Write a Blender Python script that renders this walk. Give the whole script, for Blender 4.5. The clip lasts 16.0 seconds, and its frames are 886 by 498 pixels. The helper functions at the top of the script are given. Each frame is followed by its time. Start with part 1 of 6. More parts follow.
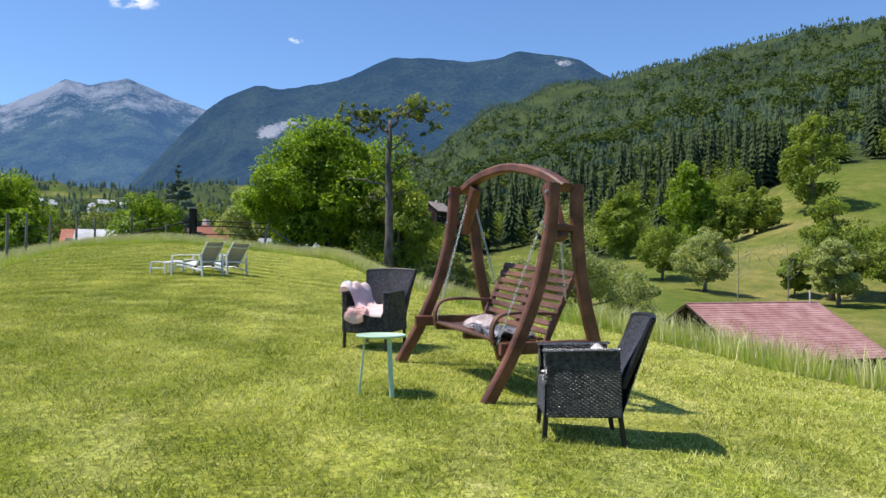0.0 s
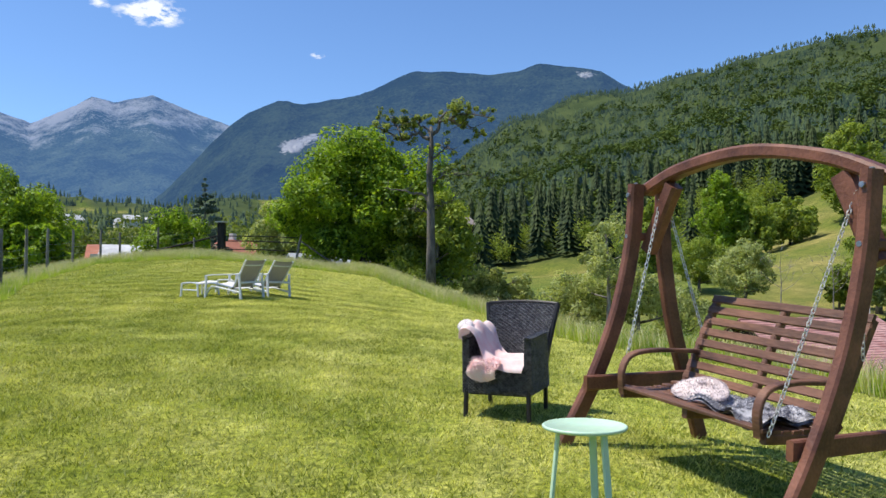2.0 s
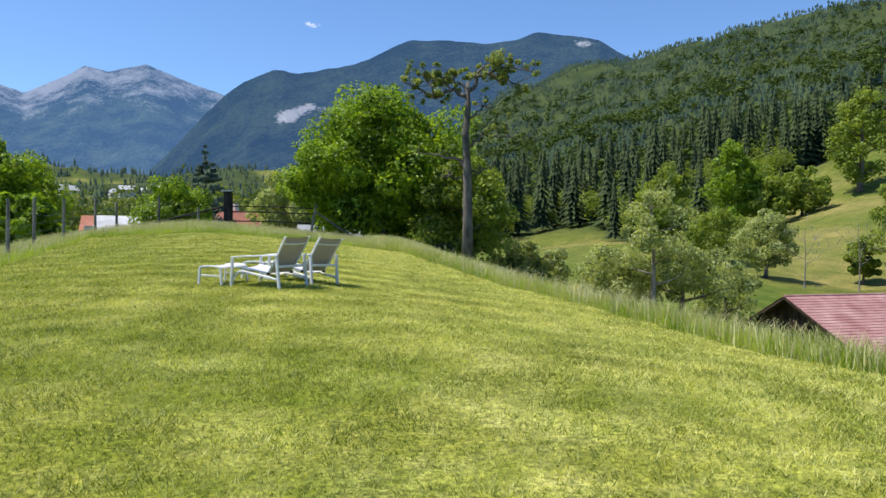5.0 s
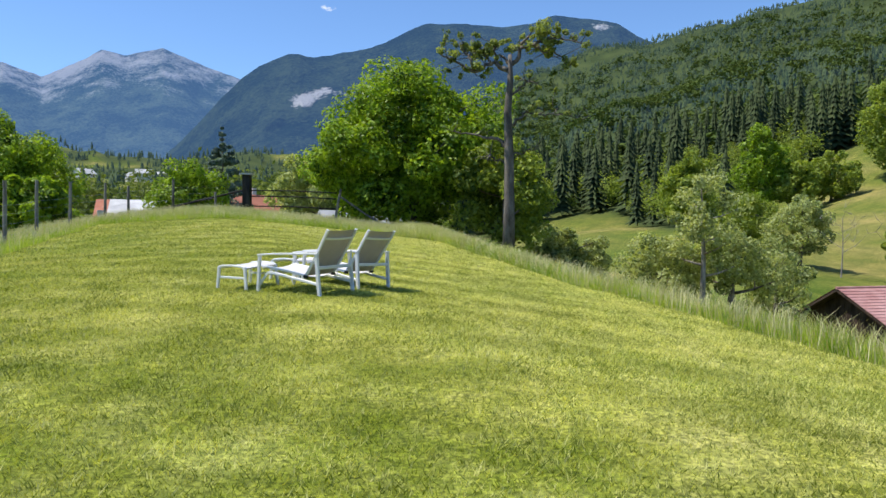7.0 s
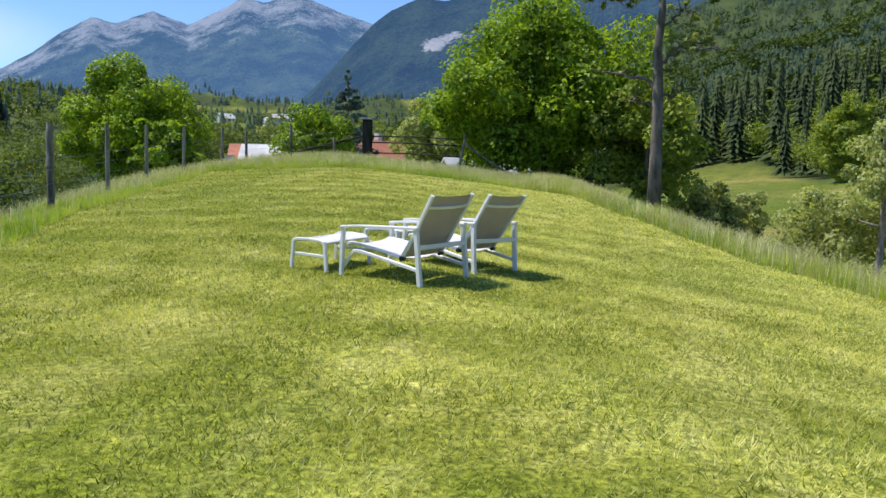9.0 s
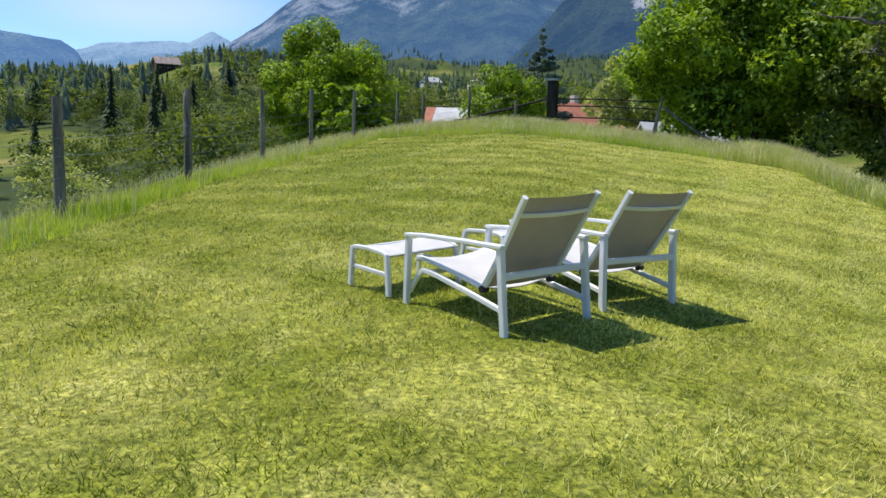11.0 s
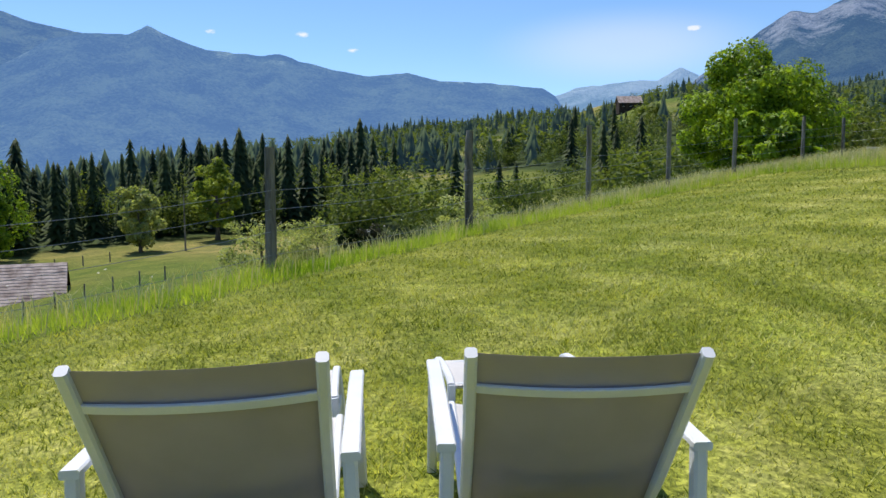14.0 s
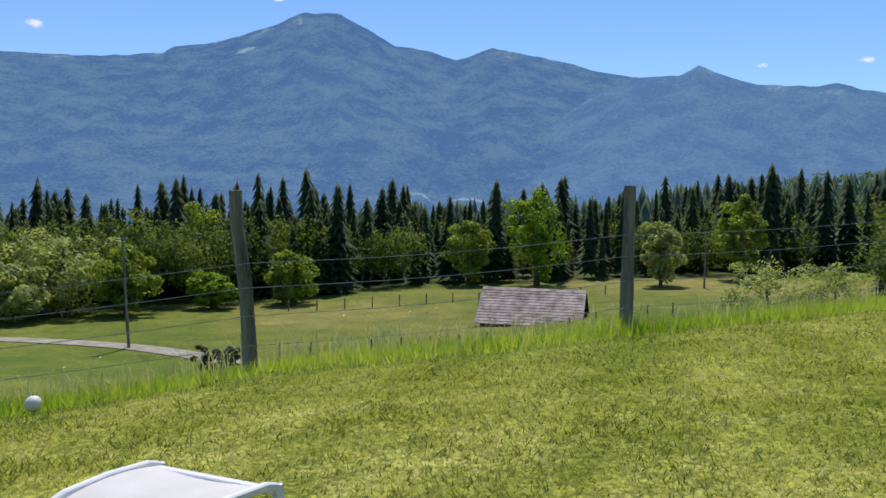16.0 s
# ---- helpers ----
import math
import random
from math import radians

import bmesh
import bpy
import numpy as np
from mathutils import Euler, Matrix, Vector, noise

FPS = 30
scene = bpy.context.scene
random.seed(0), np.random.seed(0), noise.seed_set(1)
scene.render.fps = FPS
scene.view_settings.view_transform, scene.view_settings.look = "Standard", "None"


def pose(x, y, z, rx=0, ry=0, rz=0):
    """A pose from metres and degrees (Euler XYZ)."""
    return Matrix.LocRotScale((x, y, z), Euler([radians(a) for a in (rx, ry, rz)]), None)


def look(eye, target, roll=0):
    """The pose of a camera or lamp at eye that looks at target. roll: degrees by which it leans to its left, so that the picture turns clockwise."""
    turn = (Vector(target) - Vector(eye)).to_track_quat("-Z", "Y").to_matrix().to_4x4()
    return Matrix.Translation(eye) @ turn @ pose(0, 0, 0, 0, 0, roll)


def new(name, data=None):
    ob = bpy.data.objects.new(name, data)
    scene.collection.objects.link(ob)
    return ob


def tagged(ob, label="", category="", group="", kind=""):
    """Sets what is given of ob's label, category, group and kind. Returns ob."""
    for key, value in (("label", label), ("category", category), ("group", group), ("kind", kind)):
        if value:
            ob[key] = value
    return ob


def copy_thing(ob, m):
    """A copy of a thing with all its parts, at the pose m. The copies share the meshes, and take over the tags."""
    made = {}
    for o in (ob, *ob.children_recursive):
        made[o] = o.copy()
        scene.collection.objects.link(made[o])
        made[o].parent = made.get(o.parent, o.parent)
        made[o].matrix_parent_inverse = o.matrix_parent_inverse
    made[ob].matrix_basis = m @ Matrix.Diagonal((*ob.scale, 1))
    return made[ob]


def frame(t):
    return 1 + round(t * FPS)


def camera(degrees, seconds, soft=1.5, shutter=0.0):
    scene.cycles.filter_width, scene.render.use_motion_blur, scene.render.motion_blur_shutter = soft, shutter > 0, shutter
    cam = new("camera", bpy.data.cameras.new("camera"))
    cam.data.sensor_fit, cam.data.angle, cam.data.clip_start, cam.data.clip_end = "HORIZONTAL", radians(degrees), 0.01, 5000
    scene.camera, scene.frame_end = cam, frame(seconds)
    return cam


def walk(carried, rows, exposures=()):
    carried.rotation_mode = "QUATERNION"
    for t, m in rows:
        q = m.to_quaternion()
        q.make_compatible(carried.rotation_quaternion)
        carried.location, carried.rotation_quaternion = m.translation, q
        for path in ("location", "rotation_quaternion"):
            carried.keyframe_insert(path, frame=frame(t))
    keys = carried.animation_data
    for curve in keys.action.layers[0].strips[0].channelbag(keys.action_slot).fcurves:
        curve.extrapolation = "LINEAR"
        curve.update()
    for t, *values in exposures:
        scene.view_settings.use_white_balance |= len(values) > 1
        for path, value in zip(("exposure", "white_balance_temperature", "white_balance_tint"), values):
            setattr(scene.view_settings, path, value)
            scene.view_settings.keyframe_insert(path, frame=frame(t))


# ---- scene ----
cam = camera(58.2, 16.0)

PATH = [
    (0, (1.51, -0.668, 0.862), (1.496, 1.331, 0.912), 0.3),
    (0.5, (1.247, -0.02, 0.892), (1.231, 1.979, 0.945), 0.4),
    (1, (0.984, 0.696, 0.938), (0.959, 2.695, 0.997), 0.3),
    (1.5, (0.676, 1.365, 1.008), (0.627, 3.363, 1.075), 0.1),
    (2, (0.361, 2.0, 1.031), (0.292, 3.997, 1.113), -0.0),
    (2.5, (0.071, 2.68, 1.08), (-0.016, 4.676, 1.165), -0.0),
    (3, (-0.253, 3.319, 1.111), (-0.348, 5.315, 1.183), -0.1),
    (3.5, (-0.545, 3.969, 1.14), (-0.634, 5.967, 1.185), 0.2),
    (4, (-0.906, 4.69, 1.154), (-0.984, 6.688, 1.168), 0.1),
    (4.2, (-1.013, 4.976, 1.167), (-1.088, 6.975, 1.172), 0.0),
    (6.3, (-2.35, 7.966, 1.338), (-2.393, 9.965, 1.354), 0.3),
    (6.5, (-2.421, 8.255, 1.338), (-2.471, 10.254, 1.344), 0.4),
    (7, (-2.532, 8.948, 1.418), (-2.63, 10.946, 1.388), 0.2),
    (7.5, (-2.681, 9.728, 1.469), (-2.845, 11.72, 1.398), 0.6),
    (8, (-2.771, 10.413, 1.504), (-3.018, 12.395, 1.393), 0.9),
    (8.5, (-2.864, 11.196, 1.593), (-3.195, 13.163, 1.45), 0.9),
    (9, (-2.903, 11.952, 1.636), (-3.312, 13.902, 1.468), 1.1),
    (9.5, (-2.957, 12.715, 1.701), (-3.463, 14.641, 1.507), 0.9),
    (10, (-2.949, 13.439, 1.732), (-3.562, 15.329, 1.507), 1.1),
    (10.2, (-2.944, 13.698, 1.761), (-3.608, 15.57, 1.525), 1.1),
    (12.3, (-2.694, 16.62, 1.929), (-3.89, 18.197, 1.641), 1.4),
    (12.5, (-2.659, 16.913, 1.956), (-3.9, 18.456, 1.671), 1.2),
    (13, (-2.578, 17.646, 1.955), (-3.943, 19.084, 1.695), 0.6),
    (13.5, (-2.425, 18.307, 1.972), (-3.946, 19.585, 1.744), 0.1),
    (14, (-2.41, 18.991, 1.987), (-4.112, 20.023, 1.792), -0.3),
    (14.5, (-2.474, 19.645, 1.99), (-4.34, 20.346, 1.821), -0.4),
    (15, (-2.662, 20.208, 2.009), (-4.632, 20.503, 1.834), -0.1),
    (15.5, (-2.863, 20.808, 2.039), (-4.856, 20.762, 1.875), 0.4),
    (16, (-3.16, 21.427, 2.061), (-5.146, 21.212, 1.951), 0.7),
]
walk(cam, [(t, look(eye, target, roll)) for t, eye, target, roll in PATH],
     exposures=((0, 0.07), (4, 0.09), (8, 0.12), (10, 0.03), (12.5, -0.08), (14.5, -0.16), (16, -0.24)))

# ---- light ----
SUN_EL, SUN_AZ = 62.0, 92.0          # degrees above the level, degrees left of +y
world = bpy.data.worlds.new("world")
scene.world = world
world.use_nodes = True
wn, wl = world.node_tree.nodes, world.node_tree.links
wn.clear()
w_out = wn.new("ShaderNodeOutputWorld")
w_bg = wn.new("ShaderNodeBackground")
w_sky = wn.new("ShaderNodeTexSky")
w_sky.sky_type = 'NISHITA'
w_sky.sun_disc = False
w_sky.sun_elevation = radians(SUN_EL)
w_sky.sun_rotation = radians(-SUN_AZ)
w_sky.altitude = 700
w_sky.air_density = 1.0
w_sky.dust_density = 0.0
w_sky.ozone_density = 1.6
w_bg.inputs["Strength"].default_value = 0.132
wl.new(w_bg.outputs[0], w_out.inputs[0])


def w_node(kind, **values):
    n = wn.new(kind)
    for key, value in values.items():
        n.inputs[key].default_value = value
    return n


def sky_dir(az, el):
    a, e = radians(az), radians(el)
    return (-math.sin(a) * math.cos(e), math.cos(a) * math.cos(e), math.sin(e))


# a few fair-weather clouds: soft spots in the sky, broken up by noise
w_geo = wn.new("ShaderNodeTexCoord")
w_noise = w_node("ShaderNodeTexNoise", Scale=38.0, Detail=7.0, Roughness=0.62)
w_stretch = wn.new("ShaderNodeMapping")
w_stretch.inputs["Scale"].default_value = (1, 1, 2.2)
wl.new(w_geo.outputs["Generated"], w_stretch.inputs[0])
wl.new(w_stretch.outputs[0], w_noise.inputs["Vector"])
cloud_sum = None
for az, el, wide, gain in ((22.3, 17.8, 2.8, 1.0), (11.0, 15.8, 0.7, 0.9), (25.6, 18.0, 0.9, 0.7),
                           (111.0, 13.7, 0.8, 0.8), (107.9, 13.9, 0.6, 0.7), (104.6, 14.4, 0.9, 0.8), (88.0, 14.4, 0.6, 0.7),
                           (123.3, 11.0, 0.9, 0.8), (74.6, 9.4, 0.5, 0.8), (68.5, 9.4, 0.6, 0.8), (65.0, 8.4, 0.5, 0.7), (41.6, 9.4, 0.7, 0.8)):
    dot = wn.new("ShaderNodeVectorMath")
    dot.operation = 'DISTANCE'
    dot.inputs[1].default_value = sky_dir(az, el)
    squash = wn.new("ShaderNodeVectorMath")
    squash.operation = 'MULTIPLY_ADD'
    d0 = sky_dir(az, el)
    squash.inputs[1].default_value = (1, 1, 2.4)
    squash.inputs[2].default_value = (0, 0, -1.4 * d0[2])
    wl.new(w_geo.outputs["Generated"], squash.inputs[0])
    wl.new(squash.outputs[0], dot.inputs[0])
    ramp = w_node("ShaderNodeMapRange", **{"From Min": math.radians(wide), "From Max": 0.0, "To Min": 0.0, "To Max": gain})
    wl.new(dot.outputs["Value"], ramp.inputs["Value"])
    if cloud_sum is None:
        cloud_sum = ramp.outputs[0]
    else:
        add = wn.new("ShaderNodeMath")
        add.operation = 'MAXIMUM'
        wl.new(cloud_sum, add.inputs[0])
        wl.new(ramp.outputs[0], add.inputs[1])
        cloud_sum = add.outputs[0]
w_mul = wn.new("ShaderNodeMath")
w_mul.operation = 'MULTIPLY'
w_half = w_node("ShaderNodeMapRange", **{"From Min": 0.38, "From Max": 0.62, "To Min": 0.0, "To Max": 1.6})
wl.new(w_noise.outputs["Fac"], w_half.inputs["Value"])
wl.new(cloud_sum, w_mul.inputs[0])
wl.new(w_half.outputs[0], w_mul.inputs[1])
w_clip = w_node("ShaderNodeMapRange", **{"From Min": 0.12, "From Max": 0.6, "To Min": 0.0, "To Max": 0.9})
wl.new(w_mul.outputs[0], w_clip.inputs["Value"])
w_veil_at = wn.new("ShaderNodeVectorMath")
w_veil_at.operation = 'MULTIPLY_ADD'
w_veil_at.inputs[1].default_value = (1, 1, 3.6)
w_veil_at.inputs[2].default_value = (0, 0, -2.6 * sky_dir(46.0, 8.4)[2])
wl.new(w_geo.outputs["Generated"], w_veil_at.inputs[0])
w_veil_d = wn.new("ShaderNodeVectorMath")
w_veil_d.operation = 'DISTANCE'
w_veil_d.inputs[1].default_value = sky_dir(46.0, 8.4)
wl.new(w_veil_at.outputs[0], w_veil_d.inputs[0])
w_veil = w_node("ShaderNodeMapRange", **{"From Min": 0.19, "From Max": 0.03, "To Min": 0.0, "To Max": 0.36})
w_veil.interpolation_type = 'SMOOTHSTEP'
wl.new(w_veil_d.outputs["Value"], w_veil.inputs["Value"])
w_all = wn.new("ShaderNodeMath")
w_all.operation = 'MAXIMUM'
wl.new(w_clip.outputs[0], w_all.inputs[0])
wl.new(w_veil.outputs[0], w_all.inputs[1])
w_mix = wn.new("ShaderNodeMix")
w_mix.data_type = 'RGBA'
w_mix.inputs["B"].default_value = (7.6, 7.9, 8.4, 1)
wl.new(w_all.outputs[0], w_mix.inputs["Factor"])
w_tint = wn.new("ShaderNodeMix")
w_tint.data_type, w_tint.blend_type = 'RGBA', 'MULTIPLY'
w_tint.inputs["Factor"].default_value = 1.0
w_tint.inputs["B"].default_value = (0.80, 1.0, 1.26, 1)      # clear mountain air
wl.new(w_sky.outputs[0], w_tint.inputs["A"])
wl.new(w_tint.outputs["Result"], w_mix.inputs["A"])
wl.new(w_mix.outputs["Result"], w_bg.inputs["Color"])

sun = new("sun", bpy.data.lights.new("sun", 'SUN'))
sun.data.energy = 5.0
sun.data.angle = radians(0.53)
sun.data.color = (1.0, 0.94, 0.83)
sun.matrix_world = look((0, 0, 0), [-c for c in sky_dir(SUN_AZ, SUN_EL)])


# ---- materials ----
def material(name, low, high, scale=8.0, detail=6.0, rough=0.8, bump=0.0, bump_scale=60.0, stretch=(1, 1, 1), spec=0.3, metal=0.0, glow=None,
             through_light=0.0, fine=0.35, spread=(0.3, 0.7), world_space=False, island=0.0):
    """A surface with two scales of variation between two colours, and fine relief."""
    m = bpy.data.materials.new(name)
    m.use_nodes = True
    n, l = m.node_tree.nodes, m.node_tree.links
    b = n["Principled BSDF"]
    co = n.new("ShaderNodeNewGeometry") if world_space else n.new("ShaderNodeTexCoord")
    mp = n.new("ShaderNodeMapping")
    mp.inputs["Scale"].default_value = stretch
    l.new(co.outputs["Position" if world_space else "Object"], mp.inputs[0])
    coarse = n.new("ShaderNodeTexNoise")
    coarse.inputs["Scale"].default_value, coarse.inputs["Detail"].default_value = scale, detail
    grain = n.new("ShaderNodeTexNoise")
    grain.inputs["Scale"].default_value, grain.inputs["Detail"].default_value = bump_scale, 3.0
    l.new(mp.outputs[0], coarse.inputs["Vector"])
    l.new(mp.outputs[0], grain.inputs["Vector"])
    mixn = n.new("ShaderNodeMath")
    mixn.operation = 'MULTIPLY_ADD'
    l.new(grain.outputs["Fac"], mixn.inputs[0])
    mixn.inputs[1].default_value = fine
    l.new(coarse.outputs["Fac"], mixn.inputs[2])
    ramp = n.new("ShaderNodeValToRGB")
    ramp.color_ramp.elements[0].position = spread[0] + fine / 2
    ramp.color_ramp.elements[1].position = spread[1] + fine / 2
    ramp.color_ramp.elements[0].color = (*low, 1)
    ramp.color_ramp.elements[1].color = (*high, 1)
    if island:
        isl = n.new("ShaderNodeNewGeometry")
        vary = n.new("ShaderNodeMath")
        vary.operation = 'MULTIPLY_ADD'
        l.new(isl.outputs["Random Per Island"], vary.inputs[0])
        vary.inputs[1].default_value = island
        l.new(mixn.outputs[0], vary.inputs[2])
        shift = n.new("ShaderNodeMath")
        shift.operation = 'SUBTRACT'
        l.new(vary.outputs[0], shift.inputs[0])
        shift.inputs[1].default_value = island / 2
        l.new(shift.outputs[0], ramp.inputs[0])
    else:
        l.new(mixn.outputs[0], ramp.inputs[0])
    l.new(ramp.outputs[0], b.inputs["Base Color"])
    b.inputs["Roughness"].default_value = rough
    b.inputs["Specular IOR Level"].default_value = spec
    b.inputs["Metallic"].default_value = metal
    if bump:
        bp = n.new("ShaderNodeBump")
        bp.inputs["Strength"].default_value = bump
        bp.inputs["Distance"].default_value = 0.01
        l.new(grain.outputs["Fac"], bp.inputs["Height"])
        l.new(bp.outputs[0], b.inputs["Normal"])
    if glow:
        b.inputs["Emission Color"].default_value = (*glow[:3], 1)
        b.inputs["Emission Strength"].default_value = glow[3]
    if through_light:
        t = n.new("ShaderNodeBsdfTranslucent")
        tint = n.new("ShaderNodeMix")
        tint.data_type = 'RGBA'
        tint.blend_type = 'MULTIPLY'
        tint.inputs["Factor"].default_value = 1.0
        tint.inputs["B"].default_value = (1.25, 1.2, 0.5, 1) if high[1] > high[0] * 0.9 and high[2] < 0.5 else (1, 1, 1, 1)
        l.new(ramp.outputs[0], tint.inputs["A"])
        l.new(tint.outputs["Result"], t.inputs["Color"])
        mix = n.new("ShaderNodeMixShader")
        mix.inputs[0].default_value = through_light
        l.new(b.outputs[0], mix.inputs[1])
        l.new(t.outputs[0], mix.inputs[2])
        l.new(mix.outputs[0], n["Material Output"].inputs["Surface"])
    return m


M = {}
M["blade"] = material("mown_grass", (0.145, 0.195, 0.016), (0.56, 0.585, 0.17), 1.3, 8, 0.48, through_light=0.4, fine=0.9, bump_scale=9, island=0.55, spread=(0.36, 0.66), world_space=True, spec=0.35)
M["tall"] = material("tall_grass", (0.17, 0.31, 0.012), (0.50, 0.60, 0.11), 0.5, 6, 0.6, island=0.25, through_light=0.5, fine=0.9, bump_scale=7, world_space=True, spec=0.3)
M["straw"] = material("dry_stalk", (0.50, 0.47, 0.22), (0.80, 0.76, 0.46), 1.2, 5, 0.8, through_light=0.25, fine=0.6, bump_scale=9, world_space=True)
M["petal"] = material("white_petal", (0.7, 0.7, 0.66), (0.85, 0.85, 0.8), 30, 3, 0.7)
M["leaf_bright"] = material("bright_leaf", (0.04, 0.10, 0.008), (0.31, 0.45, 0.042), 0.7, 6, 0.5, through_light=0.45, fine=0.9, bump_scale=5, world_space=True)
M["leaf_mid"] = material("green_leaf", (0.085, 0.15, 0.024), (0.33, 0.41, 0.070), 0.5, 6, 0.55, through_light=0.45, fine=0.9, bump_scale=4, world_space=True)
M["leaf_grey"] = material("grey_green_leaf", (0.14, 0.20, 0.07), (0.48, 0.53, 0.23), 0.7, 6, 0.55, through_light=0.45, fine=0.9, bump_scale=5, world_space=True)
M["leaf_pear"] = material("pear_leaf", (0.11, 0.165, 0.035), (0.35, 0.41, 0.13), 0.9, 6, 0.5, through_light=0.45, fine=0.9, bump_scale=6, world_space=True)
M["leaf_wood"] = material("shaded_leaf", (0.035, 0.072, 0.016), (0.18, 0.235, 0.055), 0.06, 6, 0.6, through_light=0.45, fine=0.9, bump_scale=1.5, world_space=True)
M["leaf_dark"] = material("dark_leaf", (0.022, 0.032, 0.018), (0.075, 0.075, 0.045), 0.7, 6, 0.6, through_light=0.2, fine=0.9, bump_scale=5, world_space=True)
M["needle"] = material("spruce_needle", (0.014, 0.030, 0.012), (0.055, 0.080, 0.026), 0.12, 6, 0.7, fine=0.9, bump_scale=1.7, world_space=True, spec=0.15)
M["needle_blue"] = material("blue_spruce_needle", (0.07, 0.115, 0.085), (0.22, 0.28, 0.21), 0.5, 6, 0.7, fine=0.9, bump_scale=5, world_space=True, spec=0.15)
# faint blue emission paints haze onto the far spruces
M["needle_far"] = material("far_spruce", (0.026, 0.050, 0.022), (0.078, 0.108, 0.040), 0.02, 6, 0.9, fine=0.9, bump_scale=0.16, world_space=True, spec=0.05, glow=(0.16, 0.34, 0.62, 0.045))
M["broad_far"] = material("far_broadleaf", (0.042, 0.080, 0.018), (0.115, 0.155, 0.038), 0.03, 6, 0.9, fine=0.9, bump_scale=0.25, world_space=True, spec=0.05, through_light=0.15)
M["bark"] = material("grey_bark", (0.06, 0.05, 0.042), (0.24, 0.21, 0.18), 5, 6, 0.95, 0.8, 30, (1, 1, 0.3))
M["bark_dead"] = material("bleached_bark", (0.16, 0.14, 0.12), (0.42, 0.38, 0.33), 6, 6, 0.95, 0.6, 34, (1, 1, 0.3))
M["post"] = material("weathered_post", (0.07, 0.064, 0.054), (0.34, 0.31, 0.265), 7, 8, 0.95, 0.9, 60, (1, 1, 0.12))
M["post_dark"] = material("dark_gate_wood", (0.012, 0.011, 0.010), (0.05, 0.045, 0.04), 6, 6, 0.9, 0.6, 40, (1, 1, 0.2))
M["wire"] = material("galvanised_wire", (0.25, 0.25, 0.25), (0.5, 0.5, 0.5), 20, 3, 0.5, metal=0.8)
M["swing_wood"] = material("stained_swing_wood", (0.085, 0.031, 0.019), (0.245, 0.098, 0.057), 5, 8, 0.5, 0.35, 55, (1, 1, 1), 0.45)
M["swing_dark"] = material("worn_bench_wood", (0.055, 0.024, 0.015), (0.24, 0.115, 0.068), 6, 8, 0.5, 0.35, 60, (0.25, 1, 1), 0.45)
M["chain"] = material("zinc_chain", (0.55, 0.54, 0.52), (0.80, 0.79, 0.77), 30, 3, 0.45, metal=0.35)
M["wicker"] = material("dark_wicker", (0.030, 0.029, 0.031), (0.105, 0.102, 0.108), 30, 4, 0.26, 0.15, 160, spec=0.75)
M["wicker_frame"] = material("dark_wicker_frame", (0.012, 0.011, 0.012), (0.03, 0.028, 0.029), 20, 4, 0.4, 0.1, 90)
M["fur"] = material("pink_fur", (0.95, 0.62, 0.60), (0.98, 0.82, 0.79), 9, 5, 0.95, 0.15, 120, spec=0.1, through_light=0.15)
M["fur_pale"] = material("pale_fur", (0.90, 0.80, 0.77), (0.97, 0.92, 0.90), 9, 5, 0.95, 0.15, 120, spec=0.1, through_light=0.15)
# pale fur darkened in colour for the part shade on the bench cushion
M["fur_shaded"] = material("shaded_pink_fur", (0.66, 0.55, 0.53), (0.78, 0.69, 0.67), 9, 5, 0.95, 0.15, 120, spec=0.1)
M["throw"] = material("grey_throw", (0.14, 0.14, 0.17), (0.55, 0.54, 0.57), 16, 6, 0.95, 0.6, 90, spec=0.1, spread=(0.38, 0.62))
M["mint"] = material("mint_paint", (0.50, 0.70, 0.50), (0.58, 0.78, 0.58), 4, 4, 0.35, 0.05, 120)
M["white_metal"] = material("white_powder_coat", (0.74, 0.75, 0.76), (0.83, 0.83, 0.83), 6, 4, 0.38, 0.05, 150)
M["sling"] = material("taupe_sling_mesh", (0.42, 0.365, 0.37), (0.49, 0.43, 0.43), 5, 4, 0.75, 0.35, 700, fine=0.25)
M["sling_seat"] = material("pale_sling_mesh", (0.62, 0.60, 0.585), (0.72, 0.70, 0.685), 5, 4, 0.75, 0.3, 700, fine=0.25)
M["rubber"] = material("black_plastic", (0.015, 0.015, 0.015), (0.03, 0.03, 0.03), 20, 3, 0.5)
M["red_roof"] = material("faded_red_tile", (0.36, 0.165, 0.15), (0.56, 0.33, 0.30), 0.9, 6, 0.8, 0.3, 14, spec=0.3)
M["shingle"] = material("weathered_shingle", (0.20, 0.15, 0.13), (0.55, 0.46, 0.42), 1.2, 7, 0.9, 0.4, 12)
M["board"] = material("dark_barn_board", (0.022, 0.015, 0.011), (0.085, 0.055, 0.038), 2.0, 6, 0.9, 0.5, 18, (1, 1, 0.15))
M["plaster"] = material("white_plaster", (0.62, 0.60, 0.56), (0.78, 0.76, 0.72), 0.8, 5, 0.9)
M["tile_orange"] = material("orange_roof_tile", (0.36, 0.13, 0.08), (0.52, 0.22, 0.14), 0.8, 5, 0.85)
M["sheet_roof"] = material("grey_sheet_roof", (0.42, 0.42, 0.42), (0.66, 0.66, 0.65), 0.8, 5, 0.6)
M["glass"] = material("window_glass", (0.02, 0.025, 0.03), (0.04, 0.045, 0.05), 3, 2, 0.1, spec=0.6)
M["track"] = material("gravel_track", (0.22, 0.20, 0.16), (0.38, 0.35, 0.29), 0.8, 6, 0.95, 0.4, 8)
